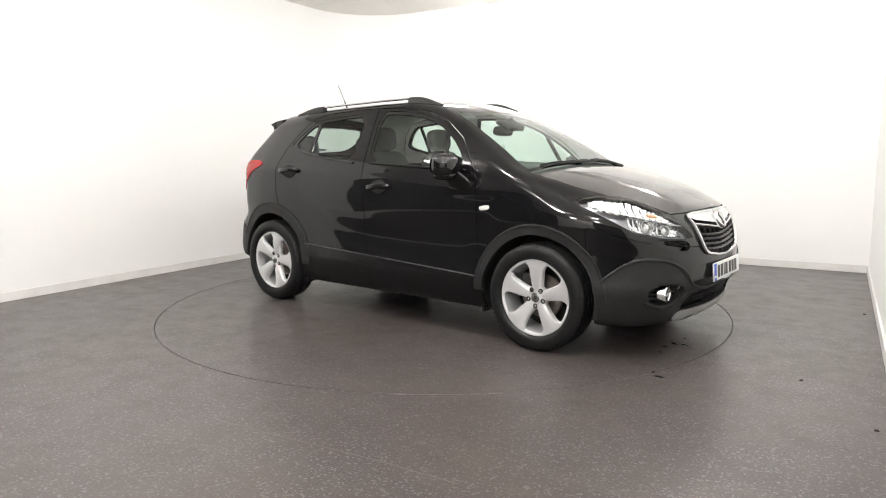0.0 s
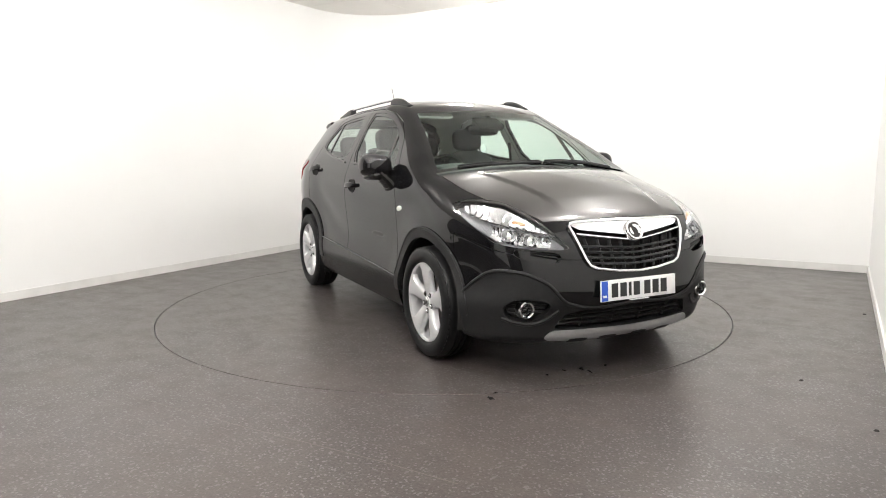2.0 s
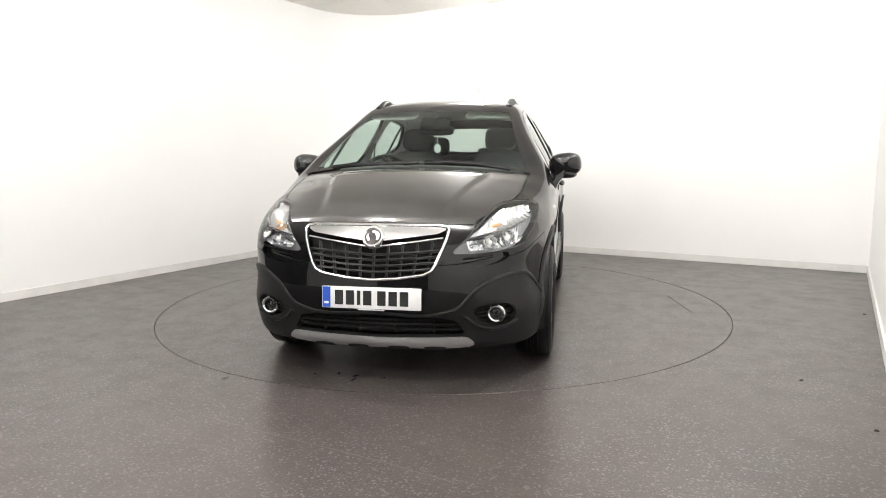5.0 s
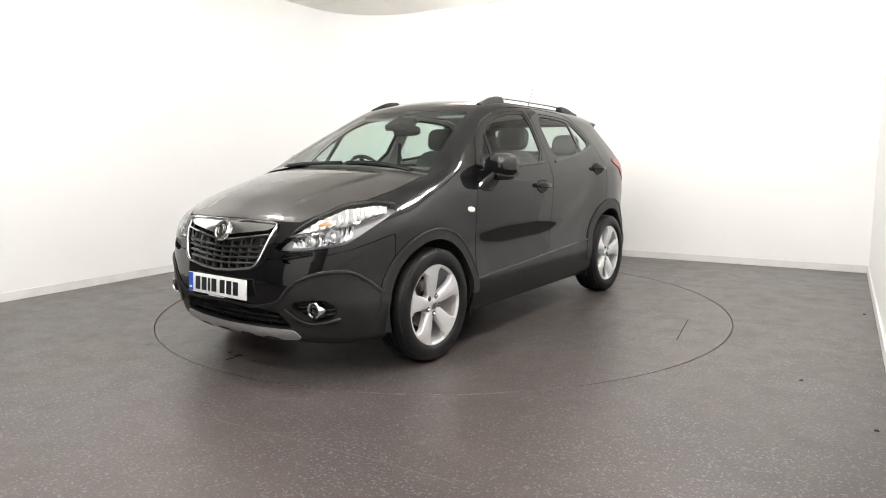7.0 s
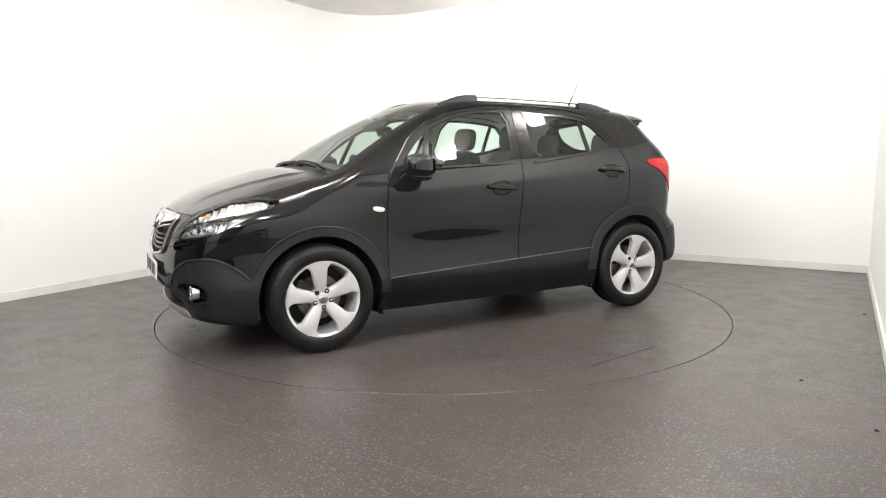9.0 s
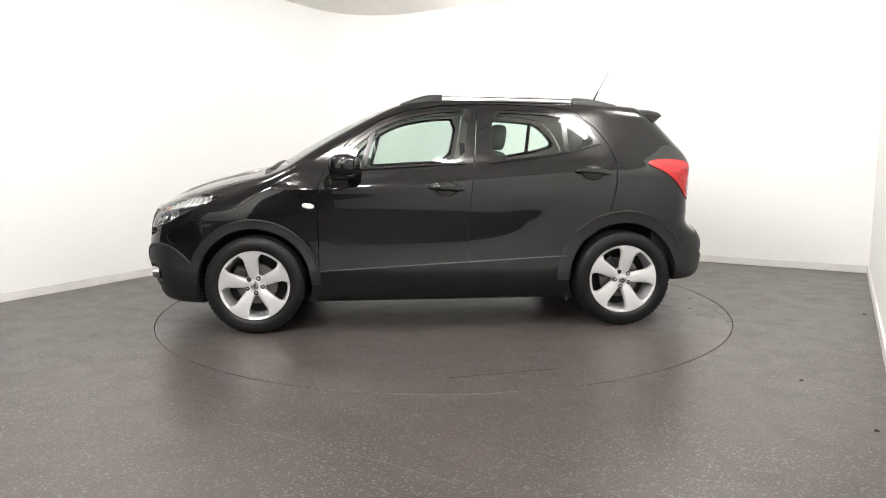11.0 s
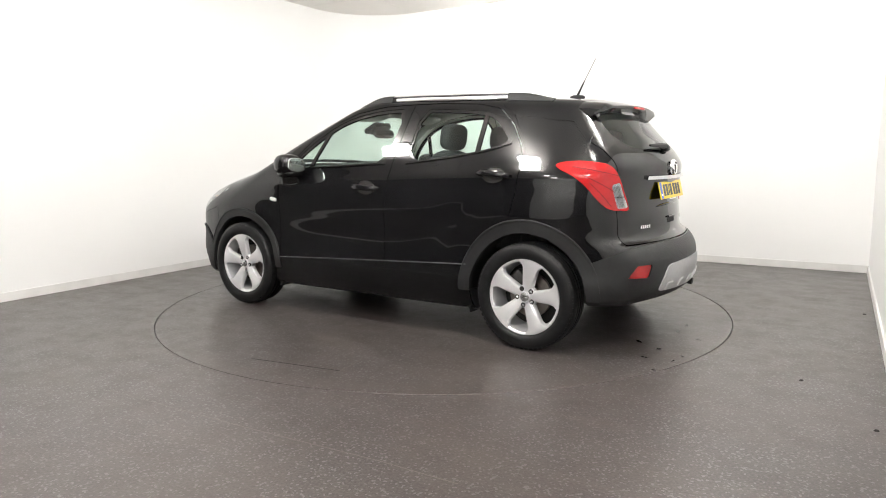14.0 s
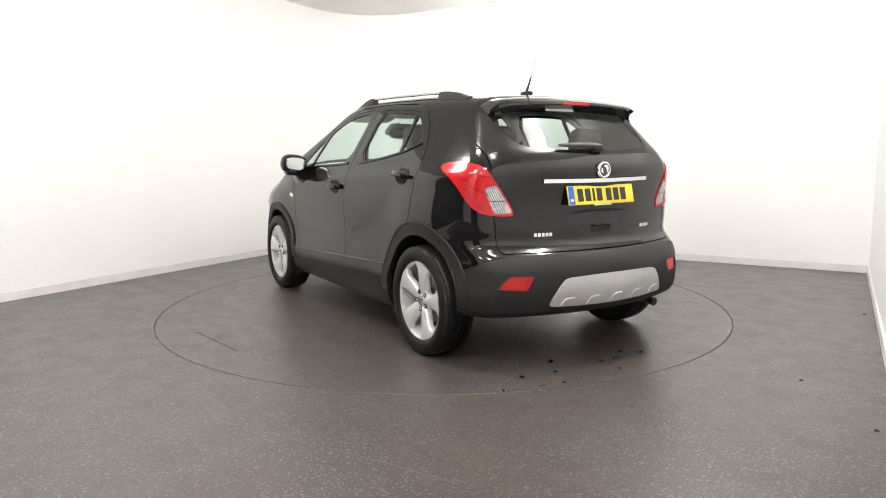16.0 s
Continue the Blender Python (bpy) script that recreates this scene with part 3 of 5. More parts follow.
def cut_panels(s):
    s.cut(lambda v: -v[:, 1], ["body"], "keep")
    s.lab = ["body" if l == "keep" else "" for l in s.lab]
    k = [i for i, l in enumerate(s.lab) if l]
    s.f, s.lab = [s.f[i] for i in k], [s.lab[i] for i in k]
    s.v[np.abs(s.v[:, 1]) < 1e-3, 1] = 0.0
    far = lambda v: v[:, 1] > 0.45
    s.cut(lambda v: v[:, 2] - 0.222, ["body"], "under", lambda v: (v[:, 2] < 0.26))
    for cx, ro, cz in ((WHEEL_X, 0.452, 0.338), (-WHEEL_X, 0.472, 0.348)):
        s.cut(lambda v: np.hypot(v[:, 0] - cx, v[:, 2] - cz) - 0.388, ["body", "under"], "", far)
        s.cut(lambda v: np.maximum(np.hypot(v[:, 0] - cx, v[:, 2] - cz) - ro, 0.34 - v[:, 2]), ["body"], "arch_f" if cx > 0 else "arch_r", far)
    s.cut(lambda v: v[:, 2] - sill_z(v[:, 0]), ["body"], "sill", lambda v: np.abs(v[:, 0]) < 0.95)
    s.cut(lambda v: v[:, 2] - CLAD_F(v[:, 1] - v[:, 0]), ["body"], "clad_f", lambda v: v[:, 0] > 1.4)
    s.cut(lambda v: v[:, 2] - CLAD_R(-v[:, 0] - v[:, 1]), ["body"], "clad_r", lambda v: v[:, 0] < -1.4)
    front = lambda v: v[:, 0] > 1.45
    rear = lambda v: v[:, 0] < -1.35
    # grille, lower intake, skid, fog recess
    s.cut(poly([(-0.3, 0.860), (0.33, 0.856), (0.392, 0.848), (0.375, 0.79), (0.315, 0.645), (0.26, 0.612), (0.0, 0.583), (-0.3, 0.583)], YZ, 1), ["body"], "grille", front)
    s.cut(poly([(-0.3, 0.412), (0.40, 0.405), (0.465, 0.30), (0.44, 0.288), (-0.3, 0.272)], YZ, 1), ["clad_f"], "intake", front)
    s.cut(poly([(-0.3, 0.272), (0.44, 0.286), (0.475, 0.285), (0.515, 0.238), (0.35, 0.222), (-0.3, 0.208)], YZ, 1), ["clad_f"], "skid_f", front)
    s.cut(poly([(0.50, 0.45), (0.66, 0.475), (0.72, 0.42), (0.69, 0.355), (0.60, 0.34), (0.52, 0.38)], YZ, 2), ["clad_f"], "fogbay", front)
    # headlamp and the slot under it
    s.cut(poly([(-1.69, 0.718), (-1.62, 0.765), (-1.50, 0.838), (-1.34, 0.900), (-1.14, 0.956), (-0.90, 0.972), (-0.69, 0.945), (-0.78, 0.895), (-1.0, 0.81), (-1.13, 0.755), (-1.3, 0.735), (-1.5, 0.722)], PZ, 1), ["body"], "headlamp", lambda v: v[:, 0] > 1.35)
    s.cut(poly([(-1.62, 0.705), (-1.40, 0.722), (-1.27, 0.725), (-1.30, 0.685), (-1.45, 0.660), (-1.62, 0.648)], PZ, 2), ["body"], "slot", front)
    # tail lamp, reflector, rear skid
    s.cut(poly([(0.625, 1.140), (0.70, 1.166), (0.86, 1.172), (1.04, 1.148), (1.13, 1.06), (1.26, 0.885), (1.22, 0.870), (1.02, 0.885), (0.92, 0.935), (0.79, 1.06)], QZ, 1), ["body"], "taillamp", rear)
    s.cut(poly([(1.035, 1.030), (1.125, 1.045), (1.243, 0.890), (1.11, 0.888)], QZ, 0), ["taillamp"], "tail_clear", rear)
    s.cut(poly([(0.525, 0.553), (0.66, 0.556), (0.725, 0.488), (0.565, 0.474)], YZ, 0), ["clad_r"], "reflector", rear)
    s.cut(poly([(-0.3, 0.545), (0.31, 0.538), (0.37, 0.52), (0.445, 0.395), (0.42, 0.375), (-0.3, 0.368)], YZ, 1), ["clad_r"], "skid_r", rear)
    # glass
    fw = poly([(0.72, 1.118), (0.60, 1.262), (0.42, 1.395), (0.24, 1.468), (0.0, 1.507), (-0.215, 1.513), (-0.16, 1.152), (0.2, 1.138), (0.5, 1.120)], XZ, 1)
    rw = poly([(-0.352, 1.163), (-0.378, 1.505), (-0.6, 1.496), (-0.78, 1.482), (-0.92, 1.462), (-1.02, 1.385), (-1.105, 1.29), (-0.95, 1.244), (-0.70, 1.203)], XZ, 1)
    side = lambda v: (v[:, 2] > 1.05) & (v[:, 1] > 0.45)
    frame_f = poly([(0.775, 1.10), (0.60, 1.30), (0.42, 1.425), (0.24, 1.492), (0.0, 1.53), (-0.24, 1.535), (-0.18, 1.138), (0.2, 1.122), (0.5, 1.104)], XZ, 1)
    frame_r = poly([(-0.335, 1.147), (-0.36, 1.525), (-0.6, 1.517), (-0.78, 1.503), (-0.94, 1.482), (-1.05, 1.395), (-1.15, 1.283), (-0.95, 1.226), (-0.70, 1.186)], XZ, 1)
    s.cut(fw, ["body"], "glass_f", side)
    s.cut(rw, ["body"], "glass_r", side)
    s.cut(lambda v: np.abs(v[:, 0] - 0.50 - (1.24 - v[:, 2]) * 0.30) - 0.016, ["glass_f"], "bar_f", side)
    s.cut(lambda v: 0.50 + (1.24 - v[:, 2]) * 0.30 - v[:, 0], ["glass_f"], "glass_t", side)
    s.cut(lambda v: np.abs(v[:, 0] + 0.885) - 0.016, ["glass_r"], "bar_r", side)
    s.cut(lambda v: v[:, 0] + 0.885, ["glass_r"], "glass_q", side)
    s.cut(frame_f, ["body"], "frame_f", side)
    s.cut(frame_r, ["body"], "frame_r", side)
    # windscreen and rear screen
    s.cut(lambda v: np.maximum.reduce([v[:, 0] + 0.10 * v[:, 1] ** 2 - 1.20, 0.44 - v[:, 0] - 0.20 * v[:, 1] ** 2, v[:, 1] - 0.722 + 0.46 * (v[:, 2] - 1.12)]),
          ["body"], "windscreen", lambda v: (v[:, 0] > 0.2) & (v[:, 0] < 1.35) & (v[:, 2] > 1.0))
    s.cut(lambda v: np.maximum.reduce([v[:, 0] - 1.27 + 0.14 * v[:, 1] ** 2, 1.165 - v[:, 0] - 0.10 * v[:, 1] ** 2, v[:, 1] - 0.72]), ["body"], "cowl", lambda v: (v[:, 0] > 0.9) & (v[:, 0] < 1.4) & (v[:, 2] > 1.0))
    s.cut(poly([(-0.4, 1.50), (0.50, 1.485), (0.585, 1.462), (0.655, 1.36), (0.665, 1.30), (0.60, 1.25), (0.44, 1.212), (-0.4, 1.195)], YZ, 1), ["body"], "rear_screen", lambda v: v[:, 0] < -1.5)
    s.cut(poly([(-0.4, 1.478), (0.45, 1.466), (0.52, 1.435), (0.555, 1.34), (0.50, 1.268), (0.40, 1.240), (-0.4, 1.222)], YZ, 1), ["rear_screen"], "rear_clear", lambda v: v[:, 0] < -1.5)
    s.cut(lambda v: np.maximum.reduce([v[:, 0] + 0.10 * v[:, 1] ** 2 - 1.165, 0.475 - v[:, 0] - 0.20 * v[:, 1] ** 2, v[:, 1] - 0.690 + 0.46 * (v[:, 2] - 1.12)]),
          ["windscreen"], "ws_clear", lambda v: v[:, 0] > 0.2)
    # doors, with real gaps
    fd = poly([(0.838, 0.30), (0.838, 0.93), (0.825, 1.02), (0.79, 1.115), (0.61, 1.325), (0.43, 1.445), (0.24, 1.515), (-0.02, 1.555), (-0.276, 1.562), (-0.232, 1.15), (-0.19, 0.80), (-0.176, 0.30)], XZ, 0)
    rd = poly([(-0.176, 0.30), (-0.19, 0.80), (-0.232, 1.15), (-0.276, 1.562), (-0.5, 1.560), (-0.80, 1.543), (-0.98, 1.505), (-1.10, 1.40), (-1.19, 1.27), (-1.228, 1.14), (-1.21, 0.97), (-1.165, 0.80), (-1.0, 0.72), (-0.86, 0.52), (-0.83, 0.30)], XZ, 0)
    away = lambda v: (np.abs(v[:, 0]) < 1.4) & (v[:, 1] > 0.4)
    for d, nm, fr in ((fd, "door_f", "frame_f"), (rd, "door_r", "frame_r")):
        s.cut(lambda v: d(v) + 0.0028, ["body"], nm, away)
        s.cut(lambda v: d(v) - 0.0028, ["body"], "", away)
    # bonnet
    edge = curve([1.1, 1.3, 1.6, 1.8, 1.95, 2.1, 2.2], [0.70, 0.705, 0.675, 0.60, 0.505, 0.46, 0.45])
    lead = lambda v: np.maximum.reduce([v[:, 1] - edge(v[:, 0]), 0.868 - 0.02 * v[:, 1] - v[:, 2], 1.12 - v[:, 0]])
    fr = lambda v: (v[:, 0] > 1.1) & (v[:, 2] > 0.75)
    s.cut(lambda v: lead(v) + 0.0028, ["body"], "bonnet", fr)
    s.cut(lambda v: lead(v) - 0.0028, ["body"], "", fr)
    # bumper skin against the wing
    bs = lambda v: np.maximum(v[:, 2] - 0.715 - 0.25 * (1.9 - v[:, 0]), 1.60 - v[:, 0])
    s.cut(lambda v: bs(v) + 0.002, ["body"], "bumper", front)
    s.cut(lambda v: bs(v) - 0.002, ["body"], "", front)
    s.cut(lambda v: 0.80 - v[:, 0], ["body"], "wing", lambda v: (v[:, 0] > 0.7) & (v[:, 2] < 1.13))
    # tailgate
    tg = lambda v: np.maximum.reduce([v[:, 1] - 0.665 - 0.03 * np.sin((v[:, 2] - 0.7) * 3.0), v[:, 0] + 1.62, 0.672 - v[:, 2]])
    s.cut(lambda v: tg(v) + 0.0028, ["body"], "tailgate", rear)
    s.cut(lambda v: tg(v) - 0.0028, ["body"], "", rear)
    return s


def build_car():
    car = new("car")
    tagged(car, "black compact SUV with silver alloy wheels parked on the turntable", "car")
    s = cut_panels(Shell())
    both, left_right = dict(both=True), ((False, ""), (True, ""))
    body = s.take(["body"], "body", PAINT, car, both=True)
    s.take(["under"], "underbody", PLASTIC, car, both=True, lip=0)
    s.take(["bonnet"], "bonnet", SHEEN, car, "black bonnet with the ceiling's grey reflection painted in", both=True)
    s.take(["bumper"], "front_bumper", PAINT, car, both=True)
    s.take(["clad_f"], "front_bumper_cladding", PLASTIC, car, "matt black plastic cladding", both=True, offset=0.004, lip=0.03)
    s.take(["clad_r"], "rear_bumper", PLASTIC, car, "matt black plastic bumper", both=True, offset=0.004, lip=0.03)
    s.take(["skid_f"], "front_skid_plate", SILVER, car, "silver painted skid plate", both=True, offset=0.012, lip=0.03)
    s.take(["skid_r"], "rear_skid_plate", SILVER, car, "silver painted skid plate", both=True, offset=0.012, lip=0.03)
    ws = s.take(["ws_clear"], "windscreen", GLASS, car, both=True, lip=0)
    s.take(["windscreen"], "windscreen_band", GLOSSB, ws, "black printed glass edge", both=True, lip=0)
    s.take(["cowl"], "cowl", PLASTIC, car, both=True, offset=-0.012, lip=0)
    rw = s.take(["rear_clear"], "rear_window", GLASSR, car, both=True, lip=0)
    s.take(["rear_screen"], "rear_window_band", GLOSSB, rw, "black printed glass edge", both=True, lip=0)
    tailgate = s.take(["tailgate"], "tailgate", PAINT, car, both=True)
    doors = {}
    for m in (False, True):
        s.take(["wing"], "front_wing", PAINT, car, mirror=m)
        s.take(["arch_f"], "wheel_arch_trim", PLASTIC, car, mirror=m, offset=0.007, lip=0.03)
        s.take(["arch_r"], "wheel_arch_trim", PLASTIC, car, mirror=m, offset=0.007, lip=0.03)
        s.take(["sill"], "sill", SATINB, car, mirror=m, offset=0.004)
        df = s.take(["door_f"], "front_door", PAINT, car, mirror=m)
        dr = s.take(["door_r"], "rear_door", PAINT, car, mirror=m)
        doors["f", m], doors["r", m] = df, dr
        s.take(["frame_f", "bar_f"], "window_frame", GLOSSB, df, mirror=m, offset=-0.003)
        s.take(["frame_r", "bar_r"], "window_frame", GLOSSB, dr, mirror=m, offset=-0.003)
        s.take(["glass_f"], "window_pane", GLASS, df, mirror=m, lip=0, offset=-0.008)
        s.take(["glass_t"], "corner_pane", GLASS, df, mirror=m, lip=0, offset=-0.008)
        s.take(["glass_r"], "window_pane", GLASS, dr, mirror=m, lip=0, offset=-0.008)
        s.take(["glass_q"], "quarter_pane", GLASS, dr, mirror=m, lip=0, offset=-0.008)
        hl = s.take(["headlamp"], "headlamp", LENS, car, "clear headlamp with chrome reflectors", mirror=m, lip=0)
        s.take(["headlamp"], "reflector", REFLECT, hl, mirror=m, lip=0, offset=-0.055)
        s.take(["slot"], "bumper_slot", GLOSSB, car, mirror=m, lip=0, offset=-0.03)
        s.take(["fogbay"], "fog_lamp_bay", PLASTIC, car, mirror=m, lip=0, offset=-0.035)
        tl = s.take(["taillamp"], "tail_lamp", REDLENS, car, "red tail lamp with a clear lower segment", mirror=m, offset=0.006, lip=0.03)
        s.take(["tail_clear"], "clear_segment", RIBLENS, tl, "clear ribbed lens segment", mirror=m, offset=0.004, lip=0.02)
        sg = -1 if m else 1
        for k in range(6):
            # upright ribs of the clear segment, and its crossbar
            bm = bmesh.new()
            u0, u1 = 1.055 + 0.015 * k, 1.125 + 0.018 * k
            if k == 5:
                line = [on_rearcorner(u, 0.958) for u in np.linspace(1.075, 1.185, 6)]
            else:
                line = [on_rearcorner(u0 + (u1 - u0) * q, 1.025 - 0.128 * q) for q in np.linspace(0, 1, 6)]
            pts = [Vector((a[0], sg * a[1], a[2])) + Vector((b[0], sg * b[1], b[2])) * 0.006 for a, b in line]
            sweep(bm, pts, [Vector((b[0], sg * b[1], b[2])) for a, b in line], 0.004 if k < 5 else 0.007, 0.006, 6, 2)
            part("lens_rib", bm, SILVER if k < 5 else DARKMET, tl)
        for k in range(3):
            # dark red divisions inside the lamp
            bm = bmesh.new()
            line = [on_rearcorner(u, z) for u, z in zip(np.linspace(0.76 + 0.05 * k, 1.10 - 0.03 * k, 9), np.linspace(1.135 - 0.045 * k, (1.085, 0.99, 0.905)[k], 9))]
            pts = [Vector((a[0], sg * a[1], a[2])) + Vector((b[0], sg * b[1], b[2])) * 0.006 for a, b in line]
            sweep(bm, pts, [Vector((b[0], sg * b[1], b[2])) for a, b in line], 0.006, 0.004, 6, 2)
            part("lens_line", bm, DEEPRED, tl)
        s.take(["reflector"], "rear_reflector", REDLENS, car, mirror=m, offset=-0.004)
        # cabin lining behind pillars, roof and doors
        s.take(["door_f", "door_r"], "door_card", TRIM, car, mirror=m, lip=0, offset=-0.07, flip=True, pick=lambda v: v[:, 2] < 1.12)
    s.take(["body", "door_f", "door_r"], "headliner", LINER, car, "light grey cloth headliner and pillar trim", both=True, lip=0, offset=-0.022, flip=True,
           pick=lambda v: (v[:, 2] > 1.13) & (v[:, 0] > -1.7))
    return car, s, doors


def motions(car, disc):
    ts = [0.5 * i for i in range(33)]
    spin = [(t, pose(HUB.x, HUB.y, 0, 0, 0, heading(t))) for t in ts]
    walk(disc, spin)
    walk(car, [(t, m @ pose(CAR_OFF[0], CAR_OFF[1], 0)) for t, m in spin])


# ---- details of the car ----
def mirrored(bm):
    bmesh.ops.transform(bm, matrix=Matrix.Diagonal((1, -1, 1, 1)), verts=bm.verts)
    bmesh.ops.reverse_faces(bm, faces=bm.faces)
    return bm


def twin(name, make, material, parents, label=""):
    """A part on the left and its mirror image on the right."""
    obs = []
    for m, par in zip((False, True), parents):
        bm = bmesh.new()
        make(bm)
        if m:
            mirrored(bm)
        obs.append(part(name, bm, material, par, label))
    return obs


def slab(bm, us, lo, hi, at, thick, rows=4, lift=0.0):
    """A plate that follows the hull between two edges: at(u, w) gives place and normal."""
    front, back = [], []
    for u in us:
        a, b = lo(u), hi(u)
        f, k = [], []
        for i in range(rows + 1):
            p, n = at(u, a + (b - a) * i / rows)
            f.append(bm.verts.new(p + n * (lift + thick)))
            k.append(bm.verts.new(p + n * lift))
        front.append(f)
        back.append(k)
    fs = []
    m = len(us) - 1
    for i in range(m):
        for j in range(rows):
            fs.append(bm.faces.new((front[i][j], front[i + 1][j], front[i + 1][j + 1], front[i][j + 1])))
            fs.append(bm.faces.new((back[i][j], back[i][j + 1], back[i + 1][j + 1], back[i + 1][j])))
        for j, g in ((0, 0), (rows, 0)):
            fs.append(bm.faces.new((front[i][j], front[i + 1][j], back[i + 1][j], back[i][j])))
    for i in (0, m):
        for j in range(rows):
            fs.append(bm.faces.new((front[i][j], front[i][j + 1], back[i][j + 1], back[i][j])))
    bmesh.ops.recalc_face_normals(bm, faces=fs)


def trail(at, uv, lift):
    out = [at(u, w) for u, w in uv]
    return [Vector(p + n * lift) for p, n in out], [Vector(n) for p, n in out]


def pebble(bm, sx, sy, sz, m=Matrix(), power=3.2, nu=20, nv=12):
    """A rounded block."""
    def pw(c):
        return math.copysign(abs(c) ** (2 / power), c)
    rows = []
    for j in range(1, nv):
        b = -math.pi / 2 + math.pi * j / nv
        rows.append([bm.verts.new(m @ Vector((sx / 2 * pw(math.cos(b)) * pw(math.cos(a)), sy / 2 * pw(math.cos(b)) * pw(math.sin(a)), sz / 2 * pw(math.sin(b)))))
                     for a in (2 * math.pi * i / nu for i in range(nu))])
    lo, hi = bm.verts.new(m @ Vector((0, 0, -sz / 2))), bm.verts.new(m @ Vector((0, 0, sz / 2)))
    fs = []
    for a, b in zip(rows, rows[1:]):
        for i in range(nu):
            fs.append(bm.faces.new((a[i], a[(i + 1) % nu], b[(i + 1) % nu], b[i])))
    for i in range(nu):
        fs.append(bm.faces.new((lo, rows[0][(i + 1) % nu], rows[0][i])))
        fs.append(bm.faces.new((hi, rows[-1][i], rows[-1][(i + 1) % nu])))
    bmesh.ops.recalc_face_normals(bm, faces=fs)


def build_wheel(car):
    bm = bmesh.new()
    # rim barrel and flange
    lathe(bm, [(0.160, -0.10), (0.205, -0.098), (0.212, -0.02), (0.216, 0.045), (0.222, 0.084), (0.232, 0.092), (0.2385, 0.092), (0.2405, 0.082), (0.236, 0.07)], "y", 72)
    # five spokes that widen to the flange
    for k in range(5):
        a0 = 2 * math.pi * k / 5
        rows = []
        rs = np.linspace(0.045, 0.2335, 12)
        for r in rs:
            t = (r - 0.045) / 0.1885
            half = 0.030 + 0.028 * t + 0.028 * max(0, t - 0.72) / 0.28 * (t > 0.72)
            face = 0.072 + 0.022 * math.sin(min(1, t * 1.1) * math.pi / 2)
            depth = 0.045 - 0.012 * t
            prof = [(-half, face - depth), (-half, face - 0.010), (-half + 0.006, face - 0.002), (-half * 0.5, face + 0.001), (0, face + 0.0015), (half * 0.5, face + 0.001), (half - 0.006, face - 0.002), (half, face - 0.010), (half, face - depth)]
            row = []
            for w, h in prof:
                ang = a0 + w / r if r > 0.2 else a0 + math.atan2(w, r)
                rr = r if r > 0.2 else math.hypot(r, w)
                row.append(bm.verts.new((rr * math.cos(ang), h, rr * math.sin(ang))))
            rows.append(row)
        fs = []
        for p, q in zip(rows, rows[1:]):
            for j in range(8):
                fs.append(bm.faces.new((p[j], p[j + 1], q[j + 1], q[j])))
            fs.append(bm.faces.new((p[8], p[0], q[0], q[8])))
        bmesh.ops.recalc_face_normals(bm, faces=fs)
    lathe(bm, [(0.074, 0.03), (0.074, 0.066), (0.070, 0.071), (0.034, 0.073), (0.033, 0.078), (0.0006, 0.0782)], "y", 40)
    wheel = part("wheel", bm, ALLOY, None, "silver five-spoke alloy wheel with black tyre", angle=40)
    bm = bmesh.new()
    half = [(0.2385, 0.088), (0.246, 0.100), (0.262, 0.1075), (0.285, 0.109), (0.305, 0.105), (0.318, 0.098), (0.327, 0.088), (0.333, 0.070), (0.3355, 0.045),
            (0.3355, 0.036), (0.328, 0.0345), (0.328, 0.0295), (0.336, 0.028), (0.336, 0.008), (0.328, 0.0065)]
    lathe(bm, half + [(r, -h) for r, h in half[::-1]], "y", 96)
    # shoulder blocks
    for k in range(64):
        a = 2 * math.pi * k / 64
        box(bm, 0.010, 0.030, 0.022, pose(0, 0, 0, 0, -math.degrees(a), 0) @ pose(0.3195, 0.080, 0, 0, 0, -28))
    part("tyre", bm, RUBBER, wheel, "black rubber tyre")
    bm = bmesh.new()
    lathe(bm, [(0.0006, 0.0825), (0.022, 0.082), (0.029, 0.080), (0.030, 0.074)], "y", 32)
    part("hub_cap", bm, SATIN, wheel)
    bm = bmesh.new()
    box(bm, 0.026, 0.003, 0.006, pose(0, 0.0825, 0.006, 0, 30, 0), 0.001, 1)
    box(bm, 0.026, 0.003, 0.006, pose(0, 0.0825, -0.006, 0, 30, 0), 0.001, 1)
    part("badge", bm, DARKMET, wheel)
    for k in range(5):
        a = 2 * math.pi * (k + 0.5) / 5
        bm = bmesh.new()
        lathe(bm, [(0.0005, 0.083), (0.007, 0.082), (0.0095, 0.078), (0.0095, 0.062)], "y", 12, Matrix.Translation((0.054 * math.cos(a), 0, 0.054 * math.sin(a))))
        part("wheel_bolt", bm, SATIN if k else DARKMET, wheel)
        # flat dark ring draws the shade of the bolt's recess
        bm = bmesh.new()
        lathe(bm, [(0.0100, 0.0742), (0.0155, 0.0742), (0.0155, 0.070)], "y", 16, Matrix.Translation((0.054 * math.cos(a), 0, 0.054 * math.sin(a))))
        part("bolt_shade_ring", bm, GAP, wheel)
    bm = bmesh.new()
    lathe(bm, [(0.0006, 0.012), (0.07, 0.012), (0.072, 0.0), (0.14, 0.0), (0.142, -0.004), (0.142, -0.022), (0.07, -0.024)], "y", 48)
    part("brake_disc", bm, DISCMET, wheel)
    bm = bmesh.new()
    pebble(bm, 0.09, 0.07, 0.16, pose(0.125, -0.005, 0.02, 0, -10, 0), 5)
    part("brake_caliper", bm, DARKMET, wheel)
    bm = bmesh.new()
    lathe(bm, [(0.0006, -0.05), (0.205, -0.06)], "y", 40)
    part("brake_shield", bm, GAP, wheel)
